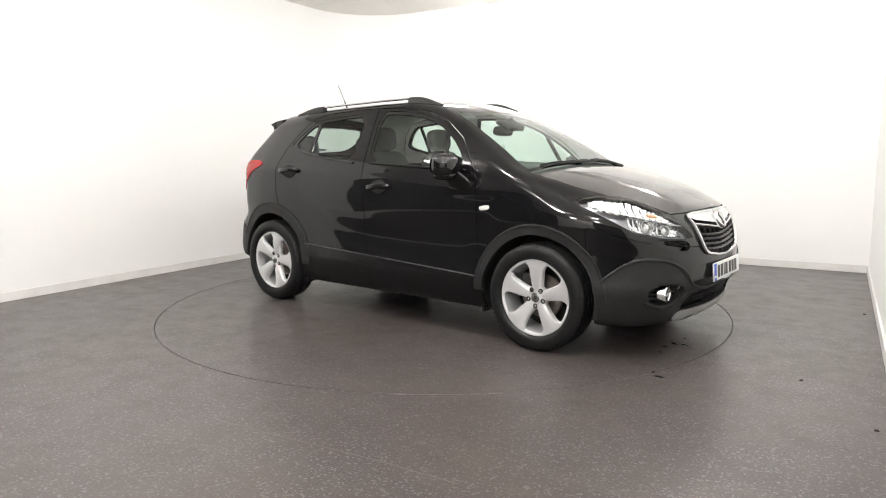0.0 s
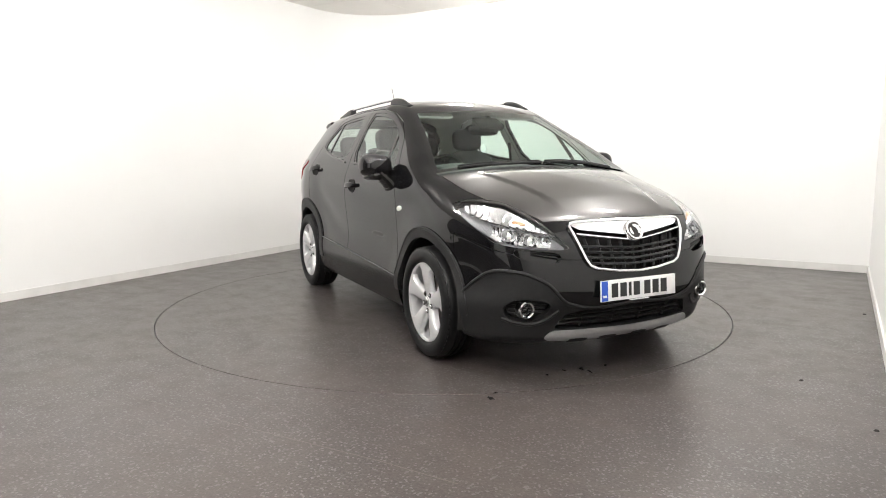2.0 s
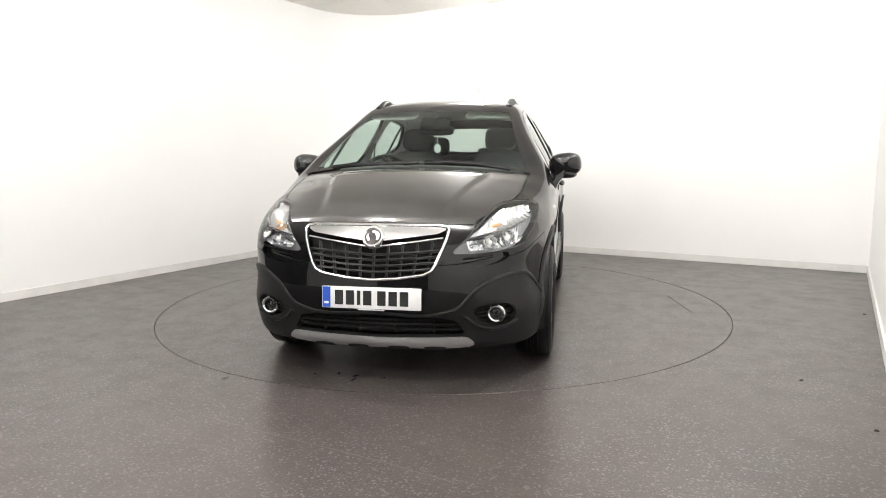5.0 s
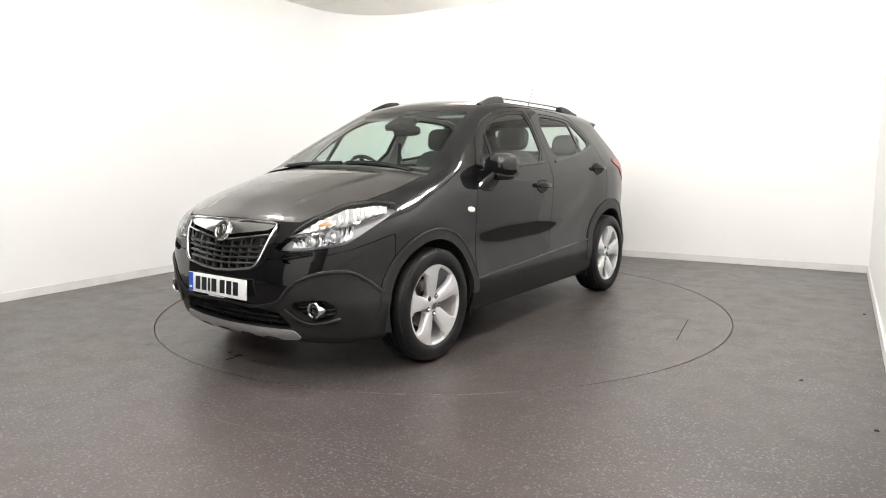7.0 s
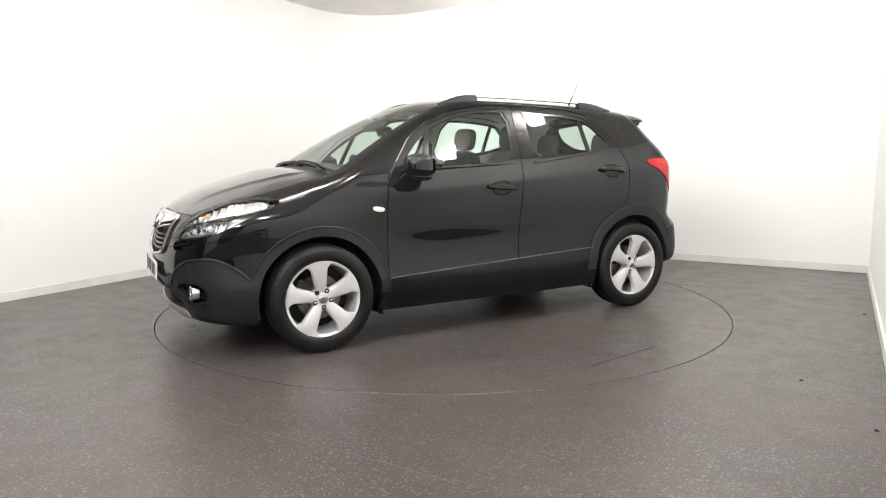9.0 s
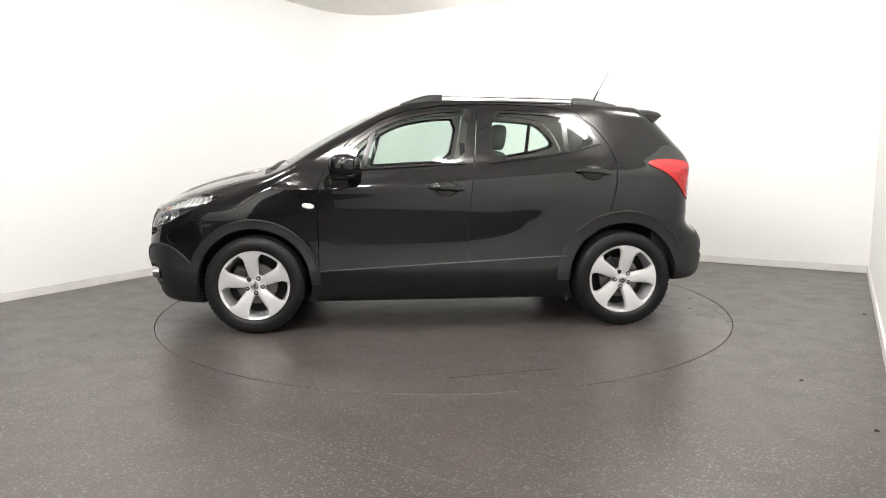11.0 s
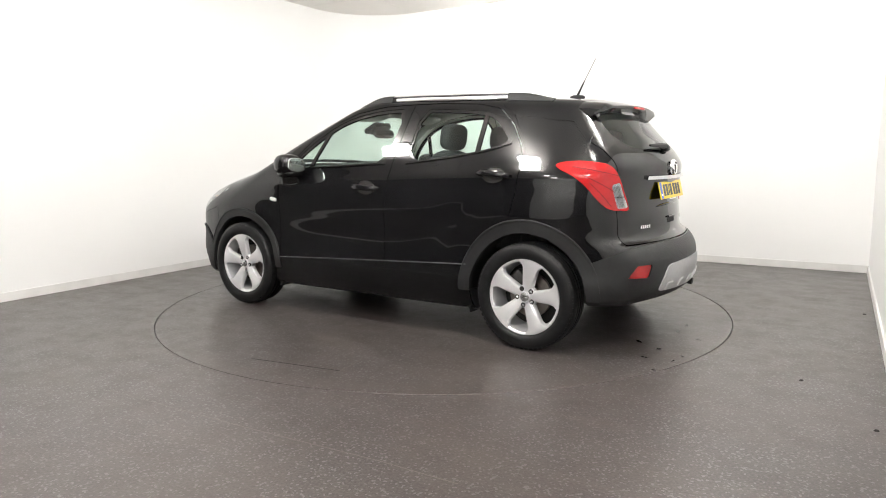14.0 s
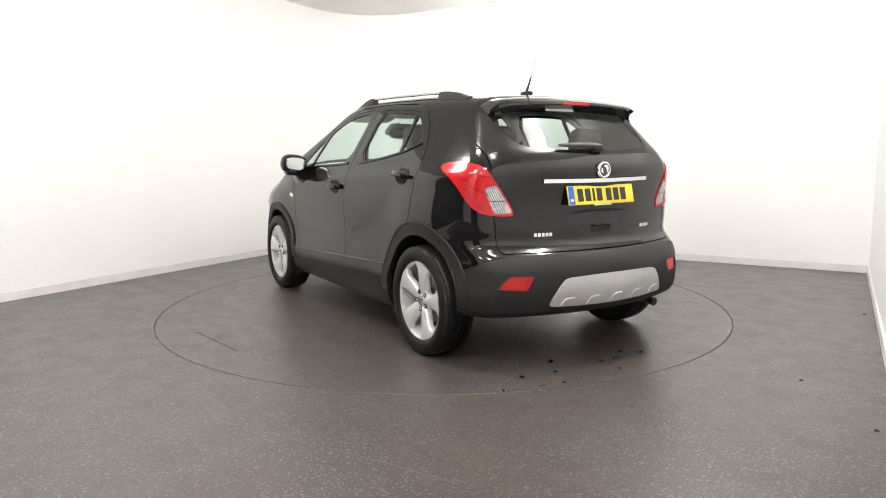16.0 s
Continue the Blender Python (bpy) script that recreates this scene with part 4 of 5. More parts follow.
    spots = [(WHEEL_X, 0.772, 12, 0), (-WHEEL_X, 0.772, 30, 0), (WHEEL_X, -0.772, 20, 180), (-WHEEL_X, -0.772, 33, 180)]
    for i, (x, y, a, turn) in enumerate(spots):
        m = pose(x, y, WHEEL_Z, 0, 0, turn) @ pose(0, 0, 0, 0, -a, 0)
        w = wheel if i == 0 else copy_thing(wheel, m)
        w.parent = car
        w.matrix_basis = m


def build_wells(car):
    for cx in (WHEEL_X, -WHEEL_X):
        def make(bm, cx=cx):
            rows = []
            for a in np.linspace(radians(-14), radians(194 if cx > 0 else 180), 40):
                c, s_ = math.cos(a), math.sin(a)
                rows.append([bm.verts.new((cx + r * c, y, 0.345 + r * s_)) for r, y in ((0.392, 0.845), (0.41, 0.80), (0.41, 0.52), (0.30, 0.50), (0.001, 0.50))])
            for a, b in zip(rows, rows[1:]):
                for j in range(4):
                    bm.faces.new((a[j], b[j], b[j + 1], a[j + 1]))
        twin("wheel_well", make, GAP, (car, car))

    def flap(bm):
        box(bm, 0.012, 0.20, 0.15, pose(-0.875, 0.74, 0.262, 0, 4, 0), 0.004)
    twin("mud_flap", flap, PLASTIC, (car, car))
    twin("mud_flap", lambda bm: box(bm, 0.014, 0.20, 0.12, pose(0.865, 0.74, 0.245, 0, -12, 0), 0.004), PLASTIC, (car, car))

    def bracket(bm):
        box(bm, 0.10, 0.05, 0.05, pose(-0.30, 0.62, 0.225), 0.008)
        box(bm, 0.02, 0.04, 0.06, pose(-0.36, 0.62, 0.205, 0, 15, 0), 0.004)
    twin("jack_bracket", bracket, PLASTIC, (car, car))
    # engine and axle masses seen under the sills
    bm = bmesh.new()
    pebble(bm, 0.70, 0.9, 0.20, pose(1.25, 0, 0.24), 5)
    pebble(bm, 0.35, 1.1, 0.16, pose(-1.25, 0, 0.27), 5)
    box(bm, 2.3, 0.28, 0.10, pose(0, 0, 0.21), 0.02)
    box(bm, 0.45, 0.40, 0.10, pose(-1.60, -0.2, 0.335), 0.04)
    part("chassis", bm, GAP, car)
    bm = bmesh.new()
    sweep(bm, [(-1.5, -0.42, 0.28), (-1.8, -0.41, 0.315), (-1.92, -0.41, 0.312), (-1.985, -0.41, 0.302)], (0, 0, 1), 0.05, 0.05, 14, 2.0)
    part("exhaust_pipe", bm, DARKMET, car, "dull metal exhaust pipe")


def build_front(car, s):
    s.take(["grille"], "grille_backing", GAP, car, both=True, lip=0, offset=-0.055)
    s.take(["intake"], "intake_backing", GAP, car, both=True, lip=0, offset=-0.05)
    grille = bmesh.new()
    ring = [(0.0, 0.851), (0.12, 0.851), (0.25, 0.850), (0.335, 0.848), (0.368, 0.842), (0.379, 0.828), (0.368, 0.785), (0.345, 0.725), (0.322, 0.668), (0.300, 0.635), (0.262, 0.617), (0.13, 0.598), (0.0, 0.590)]
    ring = ring + [(-y, z) for y, z in ring[-2:0:-1]]
    ring.append(ring[0])
    pts, ups = trail(on_front, ring, 0.006)
    sweep(grille, pts, ups, 0.019, 0.030, 10, 2.6)
    grille = part("grille", grille, CHROME, car, "chrome-framed radiator grille with black lattice")
    # broad chrome wing with the slot under it
    bm = bmesh.new()
    us = list(np.linspace(-0.362, 0.362, 41))
    slab(bm, us, lambda y: 0.774 + 0.118 * abs(y) + 0.012 * (abs(y) > 0.33) * (abs(y) - 0.33) / 0.03, lambda y: 0.850 - 0.004 * abs(y), on_front, 0.016, 5, -0.004)
    part("grille_wing", bm, CHROME, grille)
    bm = bmesh.new()
    pts, ups = trail(on_front, [(y, 0.751 + 0.122 * abs(y)) for y in np.linspace(-0.352, 0.352, 33)], 0.004)
    sweep(bm, pts, ups, 0.014, 0.022, 8, 3)
    part("grille_strip", bm, CHROME, grille)
    for k, (dz, lim) in enumerate(((0.728, 0.342), (0.700, 0.330), (0.671, 0.315), (0.641, 0.298))):
        bm = bmesh.new()
        pts, ups = trail(on_front, [(y, dz - 0.012 + 0.09 * abs(y) ** 1.3) for y in np.linspace(-lim, lim, 21)], -0.014)
        sweep(bm, pts, ups, 0.013, 0.03, 6, 4)
        part("grille_bar", bm, LATTICE, grille)
    for y in [0.0] + [sg * 0.0685 * k for k in (1, 2, 3, 4) for sg in (1, -1)]:
        top = 0.748 + 0.115 * abs(y)
        bot = 0.597 + 0.13 * y * y + 0.35 * max(0, abs(y) - 0.2) ** 1.6
        bm = bmesh.new()
        pts, ups = trail(on_front, [(y * (1.0 + 0.10 * (z - bot) / (top - bot)), z) for z in np.linspace(bot, top, 6)], -0.020)
        sweep(bm, pts, ups, 0.012, 0.03, 6, 4)
        part("grille_bar", bm, LATTICE, grille)
    # round badge, a plain ring with a curled shape
    p, n = on_front(0, 0.795)
    m = Matrix.Translation(p + n * 0.012) @ Vector(n).to_track_quat("X", "Z").to_matrix().to_4x4()
    bm = bmesh.new()
    lathe(bm, [(0.0005, 0.010), (0.040, 0.010), (0.046, 0.017), (0.054, 0.017), (0.059, 0.008), (0.060, -0.012)], "x", 48, m)
    badge = part("badge", bm, CHROME, car, "round chrome badge with a plain raised shape")
    bm = bmesh.new()
    lathe(bm, [(0.0004, 0.0112), (0.041, 0.0112), (0.041, 0.0102)], "x", 40, m)
    part("badge_field", bm, DARKMET, badge)
    bm = bmesh.new()
    arc = [m @ Vector((0.013, 0.028 * math.cos(a), 0.028 * math.sin(a) - 0.002)) for a in np.linspace(radians(100), radians(-40), 10)]
    sweep(bm, arc, Vector(n), 0.016, 0.006, 8, 3, [0.6, 0.9, 1, 1.2, 1.4, 1.4, 1.2, 1, 0.8, 0.5])
    arc = [m @ Vector((0.013, 0.026 * math.cos(a), 0.026 * math.sin(a))) for a in np.linspace(radians(150), radians(240), 7)]
    sweep(bm, arc, Vector(n), 0.014, 0.006, 8, 3, [0.5, 0.9, 1.1, 1.2, 1.1, 0.9, 0.5])
    part("badge_shape", bm, CHROME, badge)
    plate(car, pose(2.156, 0, 0.499, 0, -4, 0), WHITEP, "white front number plate with black bars")
    # lower intake slats
    for z in (0.398, 0.372, 0.346, 0.320):
        bm = bmesh.new()
        lim = 0.395 + (0.398 - z) * 0.55
        pts, ups = trail(on_front, [(y, z) for y in np.linspace(-lim, lim, 17)], -0.022)
        sweep(bm, pts, ups, 0.006, 0.03, 6, 4)
        part("intake_slat", bm, PLASTIC, car)
    for y in (-0.3, -0.1, 0.1, 0.3):
        bm = bmesh.new()
        pts, ups = trail(on_front, [(y, z) for z in (0.29, 0.34, 0.398)], -0.030)
        sweep(bm, pts, ups, 0.012, 0.02, 6, 4)
        part("intake_rib", bm, PLASTIC, car)
    # notches of the skid plate
    for y in (-0.30, -0.11, 0.11, 0.30):
        bm = bmesh.new()
        slab(bm, list(np.linspace(y - 0.055, y + 0.055, 7)), lambda u: 0.214, lambda u, y=y: 0.236 - 0.15 * max(0, abs(u - y) - 0.03), on_front, 0.003, 2, 0.011)
        part("skid_notch", bm, DARKMET, car)
    # fog lamps and their slats
    p, n = on_front(0.617, 0.410)

    def fog(bm):
        lathe(bm, [(0.030, -0.02), (0.034, 0.012), (0.041, 0.018), (0.047, 0.012), (0.048, -0.03)], "x", 36, Matrix.Translation(p) @ pose(-0.012, 0, 0))
    fogs = twin("fog_lamp", fog, CHROME, (car, car), "round fog lamp with a chrome ring")
    twin("lens", lambda bm: lathe(bm, [(0.0005, 0.008), (0.018, 0.005), (0.032, -0.004)], "x", 24, Matrix.Translation(p) @ pose(-0.012, 0, 0)), LENS, fogs)
    twin("reflector", lambda bm: lathe(bm, [(0.0005, -0.035), (0.010, -0.03), (0.012, -0.008), (0.014, -0.03), (0.024, -0.022), (0.032, -0.006)], "x", 24, Matrix.Translation(p) @ pose(-0.012, 0, 0)), DARKMET, fogs)
    for dz in (-0.045, -0.02, 0.005, 0.03):
        def slat(bm, dz=dz):
            pts, ups = trail(on_front, [(y, 0.41 + dz + 0.12 * (y - 0.6)) for y in np.linspace(0.525, 0.70, 7)], -0.030)
            sweep(bm, pts, ups, 0.008, 0.016, 6, 4)
        twin("fog_lamp_slat", slat, PLASTIC, (car, car))

    def ledge(bm):
        pts, ups = trail(on_front, [(0.46, 0.405), (0.50, 0.365), (0.54, 0.338), (0.60, 0.325), (0.66, 0.338), (0.715, 0.36)], 0.002)
        sweep(bm, pts, ups, 0.022, 0.020, 8, 2.5)
    twin("fog_lamp_ledge", ledge, PLASTIC, (car, car))

    def lipline(bm):
        path = []
        for y in np.linspace(0.0, 0.70, 24):
            z = 0.41
            for _ in range(6):
                a, b = on_front(y, z)
                z = float(CLAD_F(y - a[0])) - 0.006
            path.append(on_front(y, z))
        for x in np.linspace(path[-1][0][0] - 0.03, 1.69, 8):
            z = 0.55
            for _ in range(6):
                a, b = on_side(x, z)
                z = float(CLAD_F(a[1] - x)) - 0.006
            path.append(on_side(x, z))
        sweep(bm, [Vector(p_ + n_ * 0.005) for p_, n_ in path], [Vector(n_) for p_, n_ in path], 0.020, 0.014, 8, 2.4)
    twin("cladding_edge", lipline, PLASTIC, (car, car))

    def slot(bm):
        for z0, z1 in ((0.708, 0.712), (0.690, 0.70), (0.668, 0.690)):
            pts, ups = trail(on_front, [(y, z0 + (z1 - z0) * (y - 0.41) / 0.19 + 0.06 * (y - 0.41)) for y in np.linspace(0.41, 0.60, 8)], -0.012)
            sweep(bm, pts, ups, 0.007, 0.018, 6, 4)
    twin("bumper_slat", slot, PLASTIC, (car, car))
    # inside the headlamps
    lamps = [o for o in car.children if o.name.startswith("headlamp")]
    def flutes(u0, u1, lo, hi, depth, count, bow):
        """A reflector of upright flutes that follows the lens inside the lamp."""
        def make(bm):
            n, rows = count * 4, 6
            grid = []
            for i in range(n + 1):
                u = u0 + (u1 - u0) * i / n
                row = []
                for j in range(rows + 1):
                    t = j / rows
                    z = lo(u) + (hi(u) - lo(u)) * t
                    p_, n_ = on_corner(u, z)
                    d = depth + bow * (1 - (2 * t - 1) ** 2) + 0.007 * abs(math.sin(math.pi * count * i / n))
                    row.append(bm.verts.new(p_ - n_ * d))
                grid.append(row)
            for g, h in zip(grid, grid[1:]):
                for j in range(rows):
                    bm.faces.new((g[j], g[j + 1], h[j + 1], h[j]))
        return make

    # upper chamber with the indicator, lower chamber with the main lamp, dark rim between
    split = lambda u: 0.800 + 0.135 * (u + 1.55)
    upper = lambda u: float(np.interp(u, [-1.60, -1.50, -1.34, -1.14, -0.90, -0.76], [0.772, 0.826, 0.888, 0.942, 0.958, 0.942]))
    lower = lambda u: float(np.interp(u, [-1.62, -1.5, -1.3, -1.13, -1.0, -0.85], [0.735, 0.737, 0.750, 0.771, 0.826, 0.905]))
    twin("upper_reflector", flutes(-1.52, -0.81, lambda u: max(lower(u), split(u)) + 0.004, lambda u: max(upper(u), max(lower(u), split(u)) + 0.006), 0.022, 12, 0.016), FLUTE, lamps)
    twin("main_reflector", flutes(-1.56, -1.08, lambda u: lower(u), lambda u: max(split(u) - 0.006, lower(u) + 0.004), 0.024, 14, 0.026), FLUTE, lamps)

    def divider(bm):
        path = [on_corner(u, split(u)) for u in np.linspace(-1.57, -1.02, 12)]
        sweep(bm, [Vector(a - b * 0.018) for a, b in path], [Vector(b) for a, b in path], 0.007, 0.018, 6, 3)
    twin("divider", divider, SATIN, lamps)

    def rim(bm):
        path = [on_corner(u, upper(u) + 0.010) for u in np.linspace(-1.60, -0.78, 16)]
        sweep(bm, [Vector(a - b * 0.010) for a, b in path], [Vector(b) for a, b in path], 0.010, 0.014, 6, 3)
    twin("lamp_rim", rim, DARKMET, lamps)
    for u, z, r in ((-1.40, 0.782, 0.030), (-1.235, 0.805, 0.034)):
        q, nn = on_corner(u, z)
        at = Matrix.Translation(q - nn * 0.026) @ Vector(nn).to_track_quat("X", "Z").to_matrix().to_4x4()
        twin("bowl", lambda bm: lathe(bm, [(0.010, -0.030), (0.022, -0.022), (r, 0.0), (r + 0.005, 0.002), (r + 0.006, -0.006)], "x", 28, at), BOWL, lamps)
        twin("bulb", lambda bm: lathe(bm, [(0.0004, 0.002), (0.009, -0.001), (0.012, -0.012), (0.010, -0.030)], "x", 16, at), LINER, lamps)
    q, nn = on_corner(-1.30, 0.866)
    twin("indicator_bulb", lambda bm: pebble(bm, 0.020, 0.075, 0.024, Matrix.Translation(q - nn * 0.020) @ Vector(nn).to_track_quat("X", "Z").to_matrix().to_4x4() @ pose(0, 0, 0, 14, 0, 0), 2.2), ORANGE, lamps)


def build_rear(car, s, tailgate):
    # spoiler over the rear window
    bm = bmesh.new()
    top, bot = [], []
    ys = np.linspace(-0.565, 0.565, 33)
    for y in ys:
        e = max(0, abs(y) - 0.46) / 0.105
        p, n = on_top(-1.47, float(np.clip(y, -0.575, 0.575)))
        zr = 1.520 - 0.09 * y * y - 0.03 * e * e
        xr = -1.690 + 0.16 * y * y + 0.05 * e * e
        a = [(p[0] + 0.02, y, p[2] - 0.006), (-1.56, y, (p[2] * 0.55 + zr * 0.45) + 0.008), (-1.63, y, (p[2] * 0.2 + zr * 0.8) + 0.008), (xr, y, zr), (xr - 0.002, y, zr - 0.014), (xr + 0.04, y, zr - 0.034), (-1.60, y, zr - 0.052), (-1.50, y, p[2] - 0.06)]
        top.append([bm.verts.new(q) for q in a])
    fs = []
    for a, b in zip(top, top[1:]):
        for j in range(7):
            fs.append(bm.faces.new((a[j], a[j + 1], b[j + 1], b[j])))
        fs.append(bm.faces.new((a[7], a[0], b[0], b[7])))
    fs += [bm.faces.new(top[0]), bm.faces.new(top[-1])]
    bmesh.ops.recalc_face_normals(bm, faces=fs)
    spoiler = part("spoiler", bm, PAINT, car)
    bm = bmesh.new()
    pebble(bm, 0.02, 0.22, 0.016, pose(-1.688, 0, 1.507), 5)
    part("brake_light", bm, REDLENS, spoiler, "narrow red high brake light")
    # window wiper
    bm = bmesh.new()
    p, n = on_rear(0.0, 1.235)
    pebble(bm, 0.05, 0.09, 0.05, Matrix.Translation(p + n * 0.016), 3)
    pts, ups = trail(on_rear, [(y, 1.240 + 0.004 * math.sin(y * 8)) for y in np.linspace(0.0, 0.27, 10)], 0.026)
    sweep(bm, pts, ups, 0.030, 0.024, 8, 3, [1.4, 1.4, 1.3, 1.2, 1.1, 1, 0.9, 0.8, 0.7, 0.5])
    part("rear_wiper", bm, PLASTIC, tailgate, "black rear window wiper")
    # chrome bar, badge, number plate, handle
    bm = bmesh.new()
    slab(bm, list(np.linspace(-0.405, 0.405, 25)), lambda y: 1.050 + 0.008 * abs(y), lambda y: 1.073 + 0.006 * abs(y), on_rear, 0.016, 3, 0.0)
    part("trim_bar", bm, CHROME, tailgate, "bright chrome trim bar")
    p, n = on_rear(0, 1.120)
    m = Matrix.Translation(p + n * 0.008) @ Vector(n).to_track_quat("X", "Z").to_matrix().to_4x4()
    bm = bmesh.new()
    lathe(bm, [(0.0005, 0.008), (0.034, 0.008), (0.039, 0.014), (0.046, 0.013), (0.050, 0.004), (0.050, -0.008)], "x", 40, m)
    badge = part("badge", bm, CHROME, tailgate, "round chrome badge with a plain raised shape")
    bm = bmesh.new()
    lathe(bm, [(0.0004, 0.0092), (0.035, 0.0092), (0.035, 0.0082)], "x", 36, m)
    part("badge_field", bm, DARKMET, car)
    bm = bmesh.new()
    arc = [m @ Vector((0.011, 0.023 * math.cos(a), 0.023 * math.sin(a))) for a in np.linspace(radians(100), radians(-40), 9)]
    sweep(bm, arc, Vector(n), 0.013, 0.005, 8, 3, [0.6, 0.9, 1.1, 1.4, 1.4, 1.2, 1, 0.8, 0.5])
    arc = [m @ Vector((0.011, 0.021 * math.cos(a), 0.021 * math.sin(a))) for a in np.linspace(radians(150), radians(240), 7)]
    sweep(bm, arc, Vector(n), 0.012, 0.005, 8, 3, [0.5, 0.9, 1.1, 1.2, 1.1, 0.9, 0.5])
    part("badge_shape", bm, CHROME, car)
    plate(car, pose(-1.916, 0, 0.978, 0, 0, 180) @ pose(0, 0, 0, 0, -13, 0), YELLOWP, "yellow rear number plate with black bars")
    # flat dark plate draws the shade behind the tailgate handle
    bm = bmesh.new()
    slab(bm, list(np.linspace(-0.075, 0.075, 9)), lambda y: 0.765, lambda y: 0.805, on_rear, 0.002, 2, 0.0)
    part("recess_shade", bm, GAP, tailgate)
    bm = bmesh.new()
    pts, ups = trail(on_rear, [(y, 0.803 - 0.3 * y * y) for y in np.linspace(-0.07, 0.07, 9)], 0.006)
    sweep(bm, pts, ups, 0.012, 0.016, 8, 3)
    part("tailgate_handle", bm, GLOSSB, tailgate)
    bm = bmesh.new()
    pts, ups = trail(on_rear, [(y, 0.888 - 0.18 * y * y) for y in np.linspace(-0.24, 0.24, 13)], 0.001)
    sweep(bm, pts, ups, 0.014, 0.016, 8, 2.2, [0.3, 0.7] + [1.0] * 9 + [0.7, 0.3])
    part("tailgate_crease", bm, PAINT, tailgate)
    # lettering as plain bars
    for y0, y1, z in ((0.345, 0.46, 0.765), (-0.46, -0.36, 0.775)):
        for k in range(5):
            a, b = y0 + (y1 - y0) * (k + 0.1) / 5, y0 + (y1 - y0) * (k + 0.85) / 5
            bm = bmesh.new()
            slab(bm, [a, b], lambda y, z=z: z - 0.010, lambda y, z=z: z + 0.010, on_rear, 0.003, 1, 0.0)
            part("letter_bar", bm, CHROME, tailgate)
    # ribs of the skid plate
    for y in (-0.34, -0.17, 0.0, 0.17, 0.34):
        bm = bmesh.new()
        pts, ups = trail(on_rear, [(y + 0.035, 0.382), (y + 0.022, 0.405), (y + 0.008, 0.418), (y - 0.02, 0.420), (y - 0.045, 0.420)], 0.014)
        sweep(bm, pts, ups, 0.012, 0.012, 8, 3)
        part("skid_rib", bm, SILVER, car)
    # sticker in the rear window
    bm = bmesh.new()
    slab(bm, list(np.linspace(-0.02, 0.19, 7)), lambda y: 1.462, lambda y: 1.492, on_rear, 0.001, 2, 0.002)
    part("window_sticker", bm, LABELP, car, "white sticker strip")


def plate(car, m, material, label):
    bm = bmesh.new()
    box(bm, 0.010, 0.52, 0.111, m, 0.004)
    ob = part("number_plate", bm, material, car, label)
    bm = bmesh.new()
    box(bm, 0.0016, 0.042, 0.105, m @ pose(0.0056, -0.235, 0), 0.0005, 1)
    part("plate_band", bm, BLUEP, ob)
    bm = bmesh.new()
    box(bm, 0.0012, 0.024, 0.012, m @ pose(0.0068, -0.235, -0.028))
    part("band_mark", bm, WHITEP, ob)
    y = -0.190
    for k in range(7):
        w = 0.018 if k == 2 else 0.044
        bm = bmesh.new()
        box(bm, 0.0016, w, 0.074, m @ pose(0.0056, y + w / 2, 0), 0.0005, 1)
        part("plate_bar", bm, INK, ob)
        y += w + (0.030 if k == 3 else 0.0145)
    bm = bmesh.new()
    box(bm, 0.006, 0.14, 0.006, m @ pose(0.002, 0.0, -0.060), 0.002, 1)
    part("plate_clip", bm, WHITEP, ob)


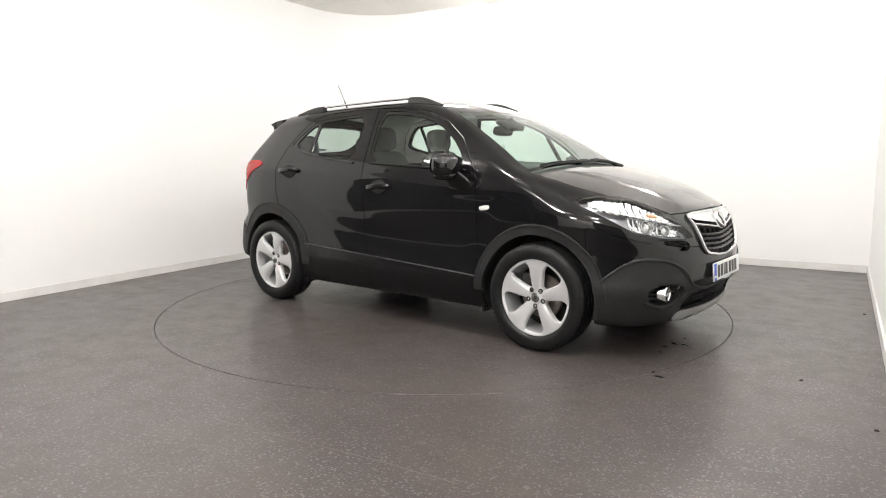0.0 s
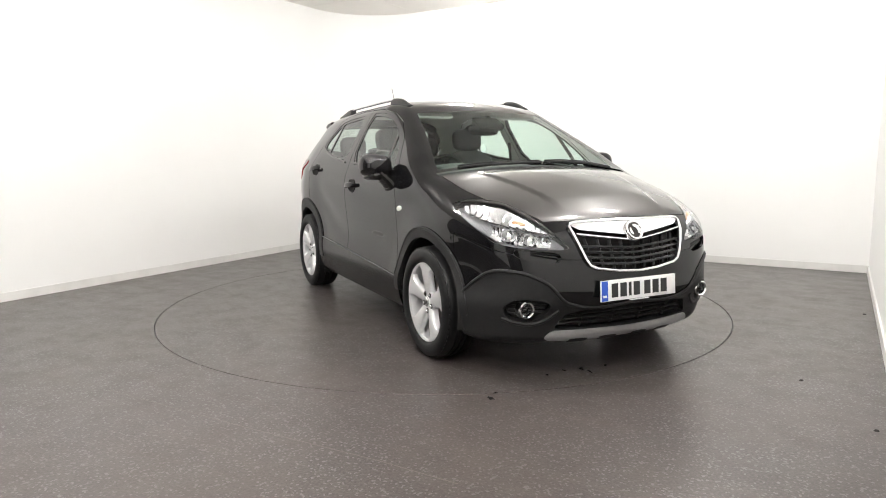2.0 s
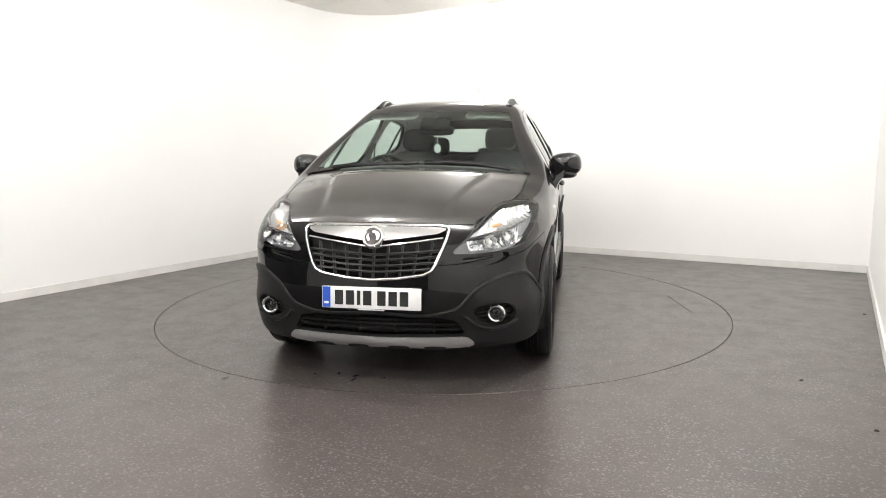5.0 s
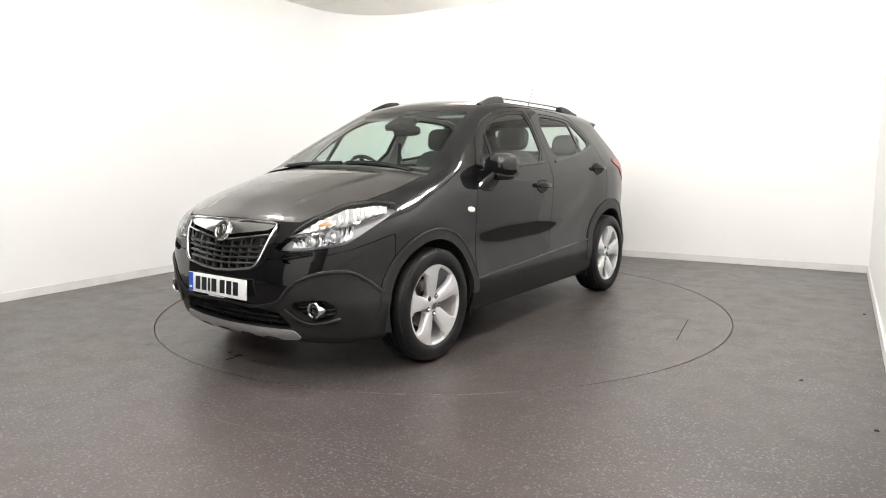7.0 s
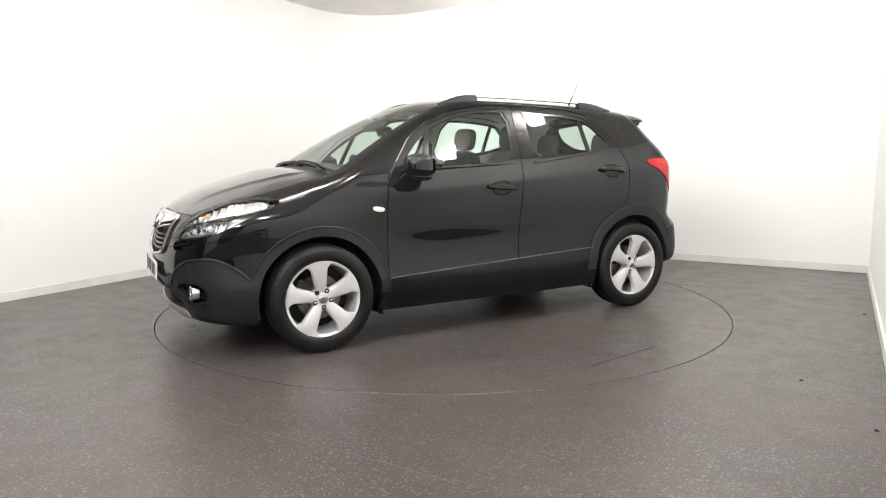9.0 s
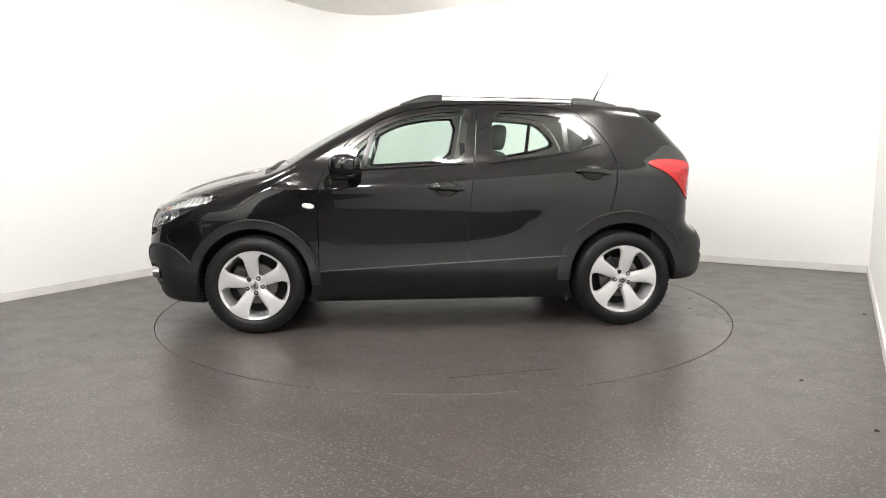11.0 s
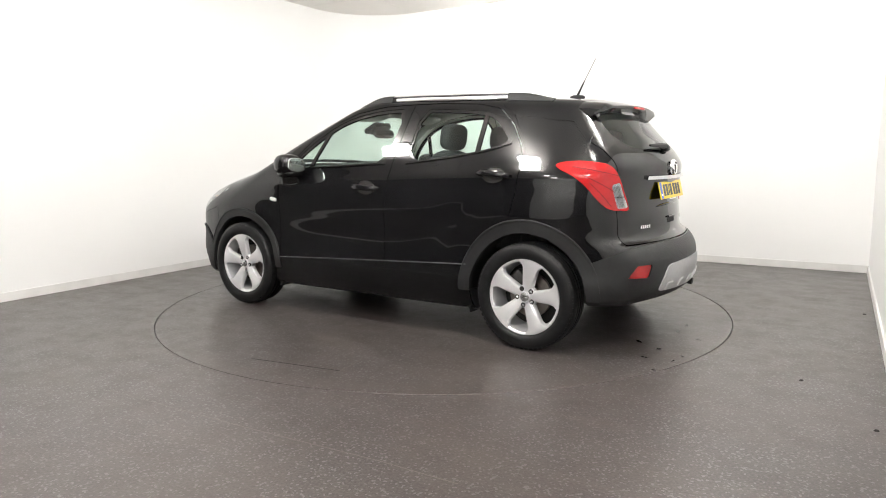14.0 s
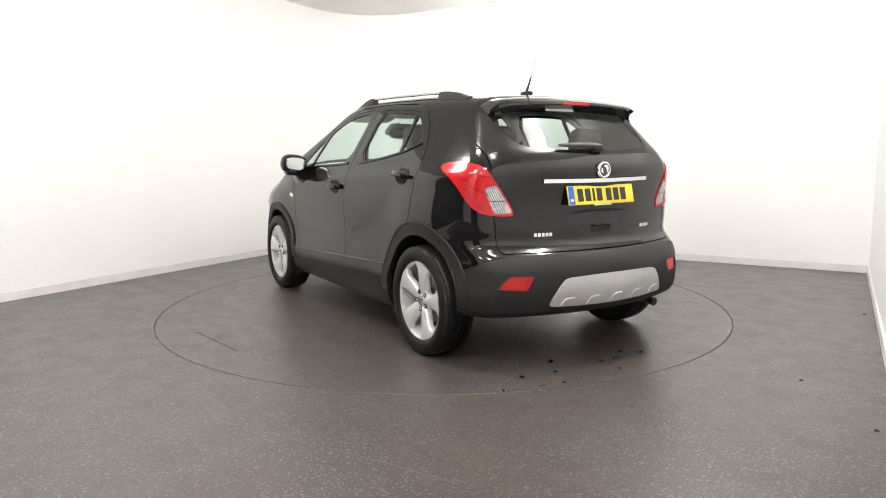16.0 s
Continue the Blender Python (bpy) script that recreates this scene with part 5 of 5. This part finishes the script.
def build_sides(car, doors):
    fd = (doors["f", False], doors["f", True])
    rd = (doors["r", False], doors["r", True])
    for x, z, par in ((-0.034, 0.985, fd), (-1.052, 1.085, rd)):
        def handle(bm, x=x, z=z):
            xs = np.linspace(x - 0.118, x + 0.118, 13)
            pts, ups = trail(on_side, [(a, z + 0.006 * (a - x) / 0.1) for a in xs], 0.0)
            lift = [0.012, 0.02, 0.027, 0.032, 0.035, 0.037, 0.037, 0.037, 0.035, 0.032, 0.027, 0.02, 0.012]
            sweep(bm, [p + n * l for p, n, l in zip(pts, ups, lift)], ups, 0.036, 0.022, 12, 2.4, [0.7, 0.95, 1.1, 1.1, 1.1, 1.1, 1.1, 1.1, 1.1, 1.1, 1.1, 0.95, 0.7])
        twin("door_handle", handle, PAINT, par)

        # scoop is not cut in; a flat dark plate draws its shade
        def bowl(bm, x=x, z=z):
            xs = list(np.linspace(x - 0.078, x + 0.078, 15))
            slab(bm, xs, lambda a: z - 0.006 - 0.048 * math.sqrt(max(0.01, 1 - ((a - x) / 0.079) ** 2)), lambda a: z + 0.046 * math.sqrt(max(0.01, 1 - ((a - x) / 0.079) ** 2)), on_side, 0.0012, 4, 0.0)
        twin("recess_shade", bowl, GAP, par)

        def rim(bm, x=x, z=z):
            pts, ups = trail(on_side, [(x + 0.079 * math.cos(a), z - 0.003 + 0.050 * math.sin(a)) for a in np.linspace(0, 2 * math.pi, 33)], 0.001)
            sweep(bm, pts, ups, 0.007, 0.006, 6, 2)
        twin("recess_edge", rim, PAINT, par)
    p, n = on_side(0.899, 0.873)
    rot = Vector(n).to_track_quat("Y", "Z").to_matrix().to_4x4()
    rep = twin("side_repeater", lambda bm: pebble(bm, 0.075, 0.014, 0.030, Matrix.Translation(p) @ rot @ pose(0, 0, 0, 0, -8, 0), 2.6), LINER, (car, car), "small clear side indicator")
    twin("repeater_rim", lambda bm: pebble(bm, 0.086, 0.010, 0.038, Matrix.Translation(p - n * 0.002) @ rot @ pose(0, 0, 0, 0, -8, 0), 2.6), CHROME, (car, car))

    # mirrors: shell, foot, glass
    def shell(bm):
        pebble(bm, 0.190, 0.215, 0.160, pose(0.648, 0.925, 1.140, 6, 0, -12), 2.7)
    mir = twin("door_mirror", shell, PAINT, fd, "black door mirror on a plastic foot")

    def foot(bm):
        sweep(bm, [(0.70, 0.835, 0.995), (0.695, 0.862, 1.035), (0.68, 0.890, 1.065), (0.665, 0.91, 1.09)], (1, 0, 0), 0.06, 0.17, 12, 3.0, [1.2, 1.0, 0.85, 0.8])
        slab(bm, [0.60, 0.64, 0.70, 0.76], lambda x: 0.985 + 0.12 * abs(x - 0.70), lambda x: 1.085 - 0.1 * abs(x - 0.70), on_side, 0.012, 3, 0.0)
        pebble(bm, 0.170, 0.170, 0.070, pose(0.648, 0.918, 1.082, 0, 0, -8), 3.2)
    twin("mirror_foot", foot, GLOSSB, fd)
    twin("mirror_glass", lambda bm: pebble(bm, 0.006, 0.150, 0.102, pose(0.556, 0.938, 1.141, 6, 0, -12), 3.2), MIRROR, fd)

    # black belt strip, and door moulding coloured grey as its edge highlight
    def belt(bm):
        pts, ups = trail(on_side, [(x, 1.108 + 0.044 * (0.70 - x) / 0.87) for x in np.linspace(0.73, -0.17, 19)], 0.002)
        sweep(bm, pts, ups, 0.016, 0.012, 8, 3)
    twin("belt_strip", belt, GLOSSB, fd)

    def beltr(bm):
        pts, ups = trail(on_side, [(x, float(np.interp(-x, [0.35, 0.70, 0.95, 1.13], [1.153, 1.192, 1.232, 1.283]))) for x in np.linspace(-0.345, -1.12, 17)], 0.002)
        sweep(bm, pts, ups, 0.016, 0.012, 8, 3)
    twin("belt_strip", beltr, GLOSSB, rd)

    def mould(bm, a=0.83, b=-0.165):
        pts, ups = trail(on_side, [(x, float(sill_z(x)) + 0.004) for x in np.linspace(a, b, 15)], 0.003)
        sweep(bm, pts, ups, 0.007, 0.012, 8, 2.4)
    twin("door_moulding", mould, GLINT, fd)
    twin("door_moulding", lambda bm: mould(bm, -0.182, -0.86), GLINT, rd)

    # rounded outer edge of the arch trims
    for cx, ro, cz, a0, a1 in ((WHEEL_X, 0.446, 0.338, 17, 166), (-WHEEL_X, 0.466, 0.348, 16, 157)):
        def edge(bm, cx=cx, ro=ro, cz=cz, a0=a0, a1=a1):
            pts, ups = trail(on_side, [(cx + ro * math.cos(a), cz + ro * math.sin(a)) for a in np.linspace(radians(a0), radians(a1), 36)], 0.006)
            sweep(bm, pts, ups, 0.016, 0.012, 8, 2.2)
        twin("arch_edge", edge, PLASTIC, (car, car))

    # roof rails on black feet
    def rail(bm):
        xs = np.linspace(0.04, -1.06, 23)
        pts, ups = trail(on_top, [(x, 0.505 - 0.012 * (x + 0.5) ** 2) for x in xs], 0.0)
        sweep(bm, [Vector((p.x, p.y, p.z + 0.026)) for p in pts], (0, 0, 1), 0.024, 0.016, 10, 2.6)
    rails = twin("roof_rail", rail, SATIN, (car, car), "satin silver roof rail on black feet")

    def feet(bm, which=0):
        for a, b, rise in ((0.27, -0.03, [0.004, 0.012, 0.026, 0.038, 0.044, 0.045, 0.044]), (-0.98, -1.30, [0.044, 0.045, 0.044, 0.038, 0.028, 0.014, 0.004]))[which:which + 1]:
            xs = np.linspace(a, b, 7)
            pts, ups = trail(on_top, [(x, 0.505 - 0.012 * (x + 0.5) ** 2) for x in xs], 0.0)
            rows = []
            for p, r in zip(pts, [0.68 * q for q in rise]):
                rows.append([bm.verts.new((p.x, p.y + dy, p.z + dz)) for dy, dz in ((-0.022, -0.012), (-0.024, r * 0.7), (-0.012, r + 0.006), (0.008, r + 0.006), (0.024, r * 0.6), (0.034, -0.022))])
            fs = []
            for u, w in zip(rows, rows[1:]):
                for j in range(5):
                    fs.append(bm.faces.new((u[j], u[j + 1], w[j + 1], w[j])))
            fs += [bm.faces.new(rows[0]), bm.faces.new(rows[-1][::-1])]
            bmesh.ops.recalc_face_normals(bm, faces=fs)
    twin("rail_foot", feet, PLASTIC, rails)
    twin("rail_foot", lambda bm: feet(bm, 1), PLASTIC, rails)
    # aerial
    bm = bmesh.new()
    pebble(bm, 0.11, 0.045, 0.035, pose(-1.265, 0.035, 1.598), 2.6)
    sweep(bm, [(-1.262, 0.035, 1.605), (-1.285, 0.035, 1.65), (-1.31, 0.035, 1.70)], (0, 1, 0), 0.014, 0.014, 10, 2, [1.4, 1.0, 0.8])
    sweep(bm, [(-1.31, 0.035, 1.70), (-1.35, 0.035, 1.775), (-1.390, 0.035, 1.852)], (0, 1, 0), 0.005, 0.005, 8, 2)
    part("aerial", bm, PLASTIC, car, "thin black roof aerial")
    # windscreen wipers
    for pts2 in ([(1.175, 0.60), (1.165, 0.40), (1.172, 0.20), (1.19, 0.06)], [(1.19, 0.02), (1.19, -0.22), (1.165, -0.42), (1.15, -0.56)]):
        bm = bmesh.new()
        pts, ups = trail(on_top, pts2, 0.008)
        sweep(bm, pts, ups, 0.013, 0.014, 8, 3, [1.2, 1.1, 1.0, 0.6])
        pts, ups = trail(on_top, [(x - 0.022, y) for x, y in pts2], 0.007)
        sweep(bm, pts, ups, 0.007, 0.012, 8, 3)
        part("wiper", bm, PLASTIC, car)


def build_cabin(car):
    bm = bmesh.new()
    box(bm, 2.75, 1.20, 0.10, pose(-0.25, 0, 0.36), 0.03)
    box(bm, 0.16, 1.30, 0.75, pose(-1.62, 0, 0.65, 0, 0, 0), 0.05)
    part("cabin_floor", bm, TRIM, car)
    bm = bmesh.new()
    pebble(bm, 0.62, 1.40, 0.34, pose(0.93, 0, 0.955, 0, 4, 0), 4.5)
    pebble(bm, 0.22, 0.46, 0.10, pose(0.86, -0.37, 1.105), 3)
    pebble(bm, 0.20, 0.34, 0.12, pose(0.84, 0.0, 1.085), 4)
    box(bm, 0.95, 0.24, 0.28, pose(0.25, 0, 0.56), 0.05)
    part("dashboard", bm, TRIM, car, "dark plastic dashboard")
    bm = bmesh.new()
    m = pose(0.50, -0.36, 1.04, 0, -63, 0)
    lathe(bm, [(0.182 + 0.014 * math.cos(a), 0.014 * math.sin(a)) for a in np.linspace(0, 2 * math.pi, 9)[:-1]], "z", 40, m, True)
    pebble(bm, 0.13, 0.15, 0.04, m, 3)
    for a in (0, 180, 270):
        box(bm, 0.13, 0.035, 0.018, m @ pose(0, 0, 0, 0, 0, a) @ pose(0.115, 0, 0), 0.006)
    part("steering_wheel", bm, GLOSSB, car, "black three-spoke steering wheel")

    def head(bm, x, y, z, w=0.27, posts=True):
        pebble(bm, 0.11, w, 0.19, pose(x, y, z, 0, -8, 0), 3.4)
    for y in (-0.36, 0.36):
        bm = bmesh.new()
        pebble(bm, 0.54, 0.50, 0.20, pose(-0.02, y, 0.62, 0, -8, 0), 4)
        pebble(bm, 0.17, 0.50, 0.70, pose(-0.355, y, 0.90, 0, -17, 0), 4)
        seat = part("front_seat", bm, CLOTH, car, "dark cloth front seat")
        bm = bmesh.new()
        head(bm, -0.455, y, 1.335)
        part("headrest", bm, CLOTH, seat)
        for dy in (-0.06, 0.06):
            bm = bmesh.new()
            sweep(bm, [(-0.44, y + dy, 1.18), (-0.45, y + dy, 1.28)], (1, 0, 0), 0.012, 0.012, 8, 2)
            part("headrest_post", bm, CHROME, seat)
        bm = bmesh.new()
        sg = 1 if y > 0 else -1
        sweep(bm, [(-0.29, y + sg * 0.335, 1.36), (-0.30, y + sg * 0.36, 1.15), (-0.30, y + sg * 0.385, 0.85), (-0.30, y + sg * 0.39, 0.55)], (1, 0, 0), 0.005, 0.045, 6, 4)
        part("seat_belt", bm, TRIM, seat)
    bm = bmesh.new()
    pebble(bm, 0.52, 1.30, 0.20, pose(-0.98, 0, 0.66, 0, -6, 0), 5)
    pebble(bm, 0.16, 1.28, 0.62, pose(-1.30, 0, 0.90, 0, -20, 0), 5)
    bench = part("rear_seat", bm, CLOTH, car, "dark cloth rear bench seat")
    for y in (-0.38, 0.38):
        bm = bmesh.new()
        head(bm, -1.375, y, 1.285, 0.25)
        part("headrest", bm, CLOTH, bench)
    bm = bmesh.new()
    box(bm, 0.32, 1.10, 0.02, pose(-1.60, 0, 1.10), 0.008)
    part("parcel_shelf", bm, TRIM, car)
    bm = bmesh.new()
    pebble(bm, 0.045, 0.25, 0.075, pose(0.47, 0, 1.385, 0, 12, 0), 3.6)
    sweep(bm, [(0.50, 0, 1.40), (0.53, 0, 1.45), (0.545, 0, 1.485)], (0, 1, 0), 0.03, 0.03, 8, 2)
    part("interior_mirror", bm, GLOSSB, car)
    bm = bmesh.new()
    box(bm, 0.14, 0.21, 0.05, pose(0.535, 0.0, 1.430, 0, 26, 0), 0.015)
    part("sensor_cover", bm, GLOSSB, car)
    for y in (-0.36, 0.36):
        bm = bmesh.new()
        pebble(bm, 0.16, 0.36, 0.03, pose(0.30, y, 1.50, 0, 16, 0), 4)
        part("sun_visor", bm, LINER, car)
    # small tag on a string under the mirror
    bm = bmesh.new()
    pebble(bm, 0.008, 0.05, 0.065, pose(0.47, 0.0, 1.255), 2)
    sweep(bm, [(0.47, 0, 1.285), (0.47, 0, 1.36)], (1, 0, 0), 0.003, 0.003, 6, 2)
    part("hanging_tag", bm, LABELP, car, "small white tag hanging from the mirror")


def build_marks(disc):
    """Cut seams, scuffs and damp patches of the turntable and floor."""
    bm = bmesh.new()
    sweep(bm, [(0.10, 1.962, 0.0), (-0.515, 1.855, 0.0)], (0, 0, 1), 0.007, 0.0016, 6, 4)
    part("hatch_seam", bm, GAP, disc)
    bm = bmesh.new()
    sweep(bm, [(-0.515, 1.855, 0.0), (-0.48, 1.64, 0.0)], (0, 0, 1), 0.007, 0.0022, 6, 4)
    part("hatch_seam", bm, SEAM, disc)
    rnd = random.Random(4)

    def blot(name, material, cx, cy, w, h, t, z=0.0012):
        bm = bmesh.new()
        vs = []
        for i in range(14):
            b = 2 * math.pi * i / 14
            q = 1 + rnd.uniform(-0.4, 0.4)
            u, v = w * q * math.cos(b), h * q * math.sin(b)
            vs.append(bm.verts.new((cx + u * math.cos(t) - v * math.sin(t), cy + u * math.sin(t) + v * math.cos(t), z)))
        bm.faces.new(vs)
        part(name, bm, material, disc)
    # drips under the front and rear of the car, pale dried drops round the wheels
    for cx, cy, sx, sy, n in ((1.95, -0.35, 0.10, 0.30, 7), (-1.95, 0.25, 0.08, 0.35, 12)):
        for k in range(n):
            blot("damp_spot", WET, cx + rnd.gauss(0, sx), max(-0.9, min(0.9, cy + rnd.gauss(0, sy))), rnd.uniform(0.008, 0.035), rnd.uniform(0.005, 0.014), rnd.uniform(0, 3))
    for k in range(46):
        a, r = rnd.uniform(0, 6.28), rnd.uniform(0.7, 2.12)
        blot("dried_drop", CHALK, r * math.cos(a), r * math.sin(a), rnd.uniform(0.004, 0.014), rnd.uniform(0.002, 0.006), rnd.uniform(0, 3), 0.0016)
    for k in range(26):
        blot("dried_drop", CHALK, rnd.uniform(-1.75, -0.6), -1.02 + rnd.gauss(0, 0.10), rnd.uniform(0.006, 0.03), rnd.uniform(0.002, 0.006), rnd.gauss(0, 0.3), 0.0016)
    bm = bmesh.new()
    sweep(bm, [(-1.75, 3.42, 0.0), (-0.91, 2.93, 0.0), (-0.25, 2.57, 0.0), (0.05, 2.38, 0.0)], (0, 0, 1), 0.005, 0.0012, 6, 4)
    tagged(part("floor_seam", bm, SEAM), "pale welded seam in the vinyl floor", kind="structure")
    for i, (x, y) in enumerate(((1.92, 3.51), (1.90, 2.84), (3.17, 4.99))):
        bm = bmesh.new()
        lathe(bm, [(0.0005, 0.006), (0.008, 0.005), (0.012, 0.0)], "z", 12, Matrix.Translation((x, y, 0)))
        tagged(part("floor_bolt", bm, GAP), "small dark bolt head in the floor", "bolt", "floor bolts")


WET = mat("damp film", (0.018, 0.017, 0.016), 0.06)
CHALK = mat("dried drops", (0.20, 0.19, 0.18), 0.5, vary=0.3, scale=60)
SEAM = mat("seam weld", (0.12, 0.108, 0.098), 0.45)


def build_lamps():
    """Small flat lamps on the ceiling in rows, one added for the far corner."""
    # (-3.7, 7.05) is an added fill lamp that brightens the far corner
    spots = [(-4.35, 2.85, 0)] + [(x, y, 0) for x in (-2.65, -1.3) for y in (2.85, 1.0, -0.9)] + [(-0.75, y, 0) for y in (4.35, 5.5)] + [(-3.7, 7.05, 0)]
    first = None
    for x, y, a in spots:
        p = ROOM @ pose(x, y, CEIL, 0, 0, a)
        if first is None:
            bm = bmesh.new()
            box(bm, 0.36, 0.20, 0.02, pose(0, 0, -0.008))
            first = part("ceiling_lamp", bm, LAMPF)
            bm = bmesh.new()
            box(bm, 0.30, 0.14, 0.11, pose(0, 0, -0.073), 0.012)
            part("diffuser", bm, LAMP, first, "glowing white diffuser")
            tagged(first, "small white LED lamp with a deep diffuser fixed to the ceiling", "ceiling lamp", "ceiling panel lamps")
            first.matrix_world = p
        else:
            copy_thing(first, p)


build_room()
build_floor()
build_lamps()
turntable = build_turntable()
car, shell, doors = build_car()
build_wheel(car)
build_wells(car)
build_front(car, shell)
build_rear(car, shell, [o for o in car.children if o.name == "tailgate"][0])
build_sides(car, doors)
build_cabin(car)
build_marks(turntable)
motions(car, turntable)
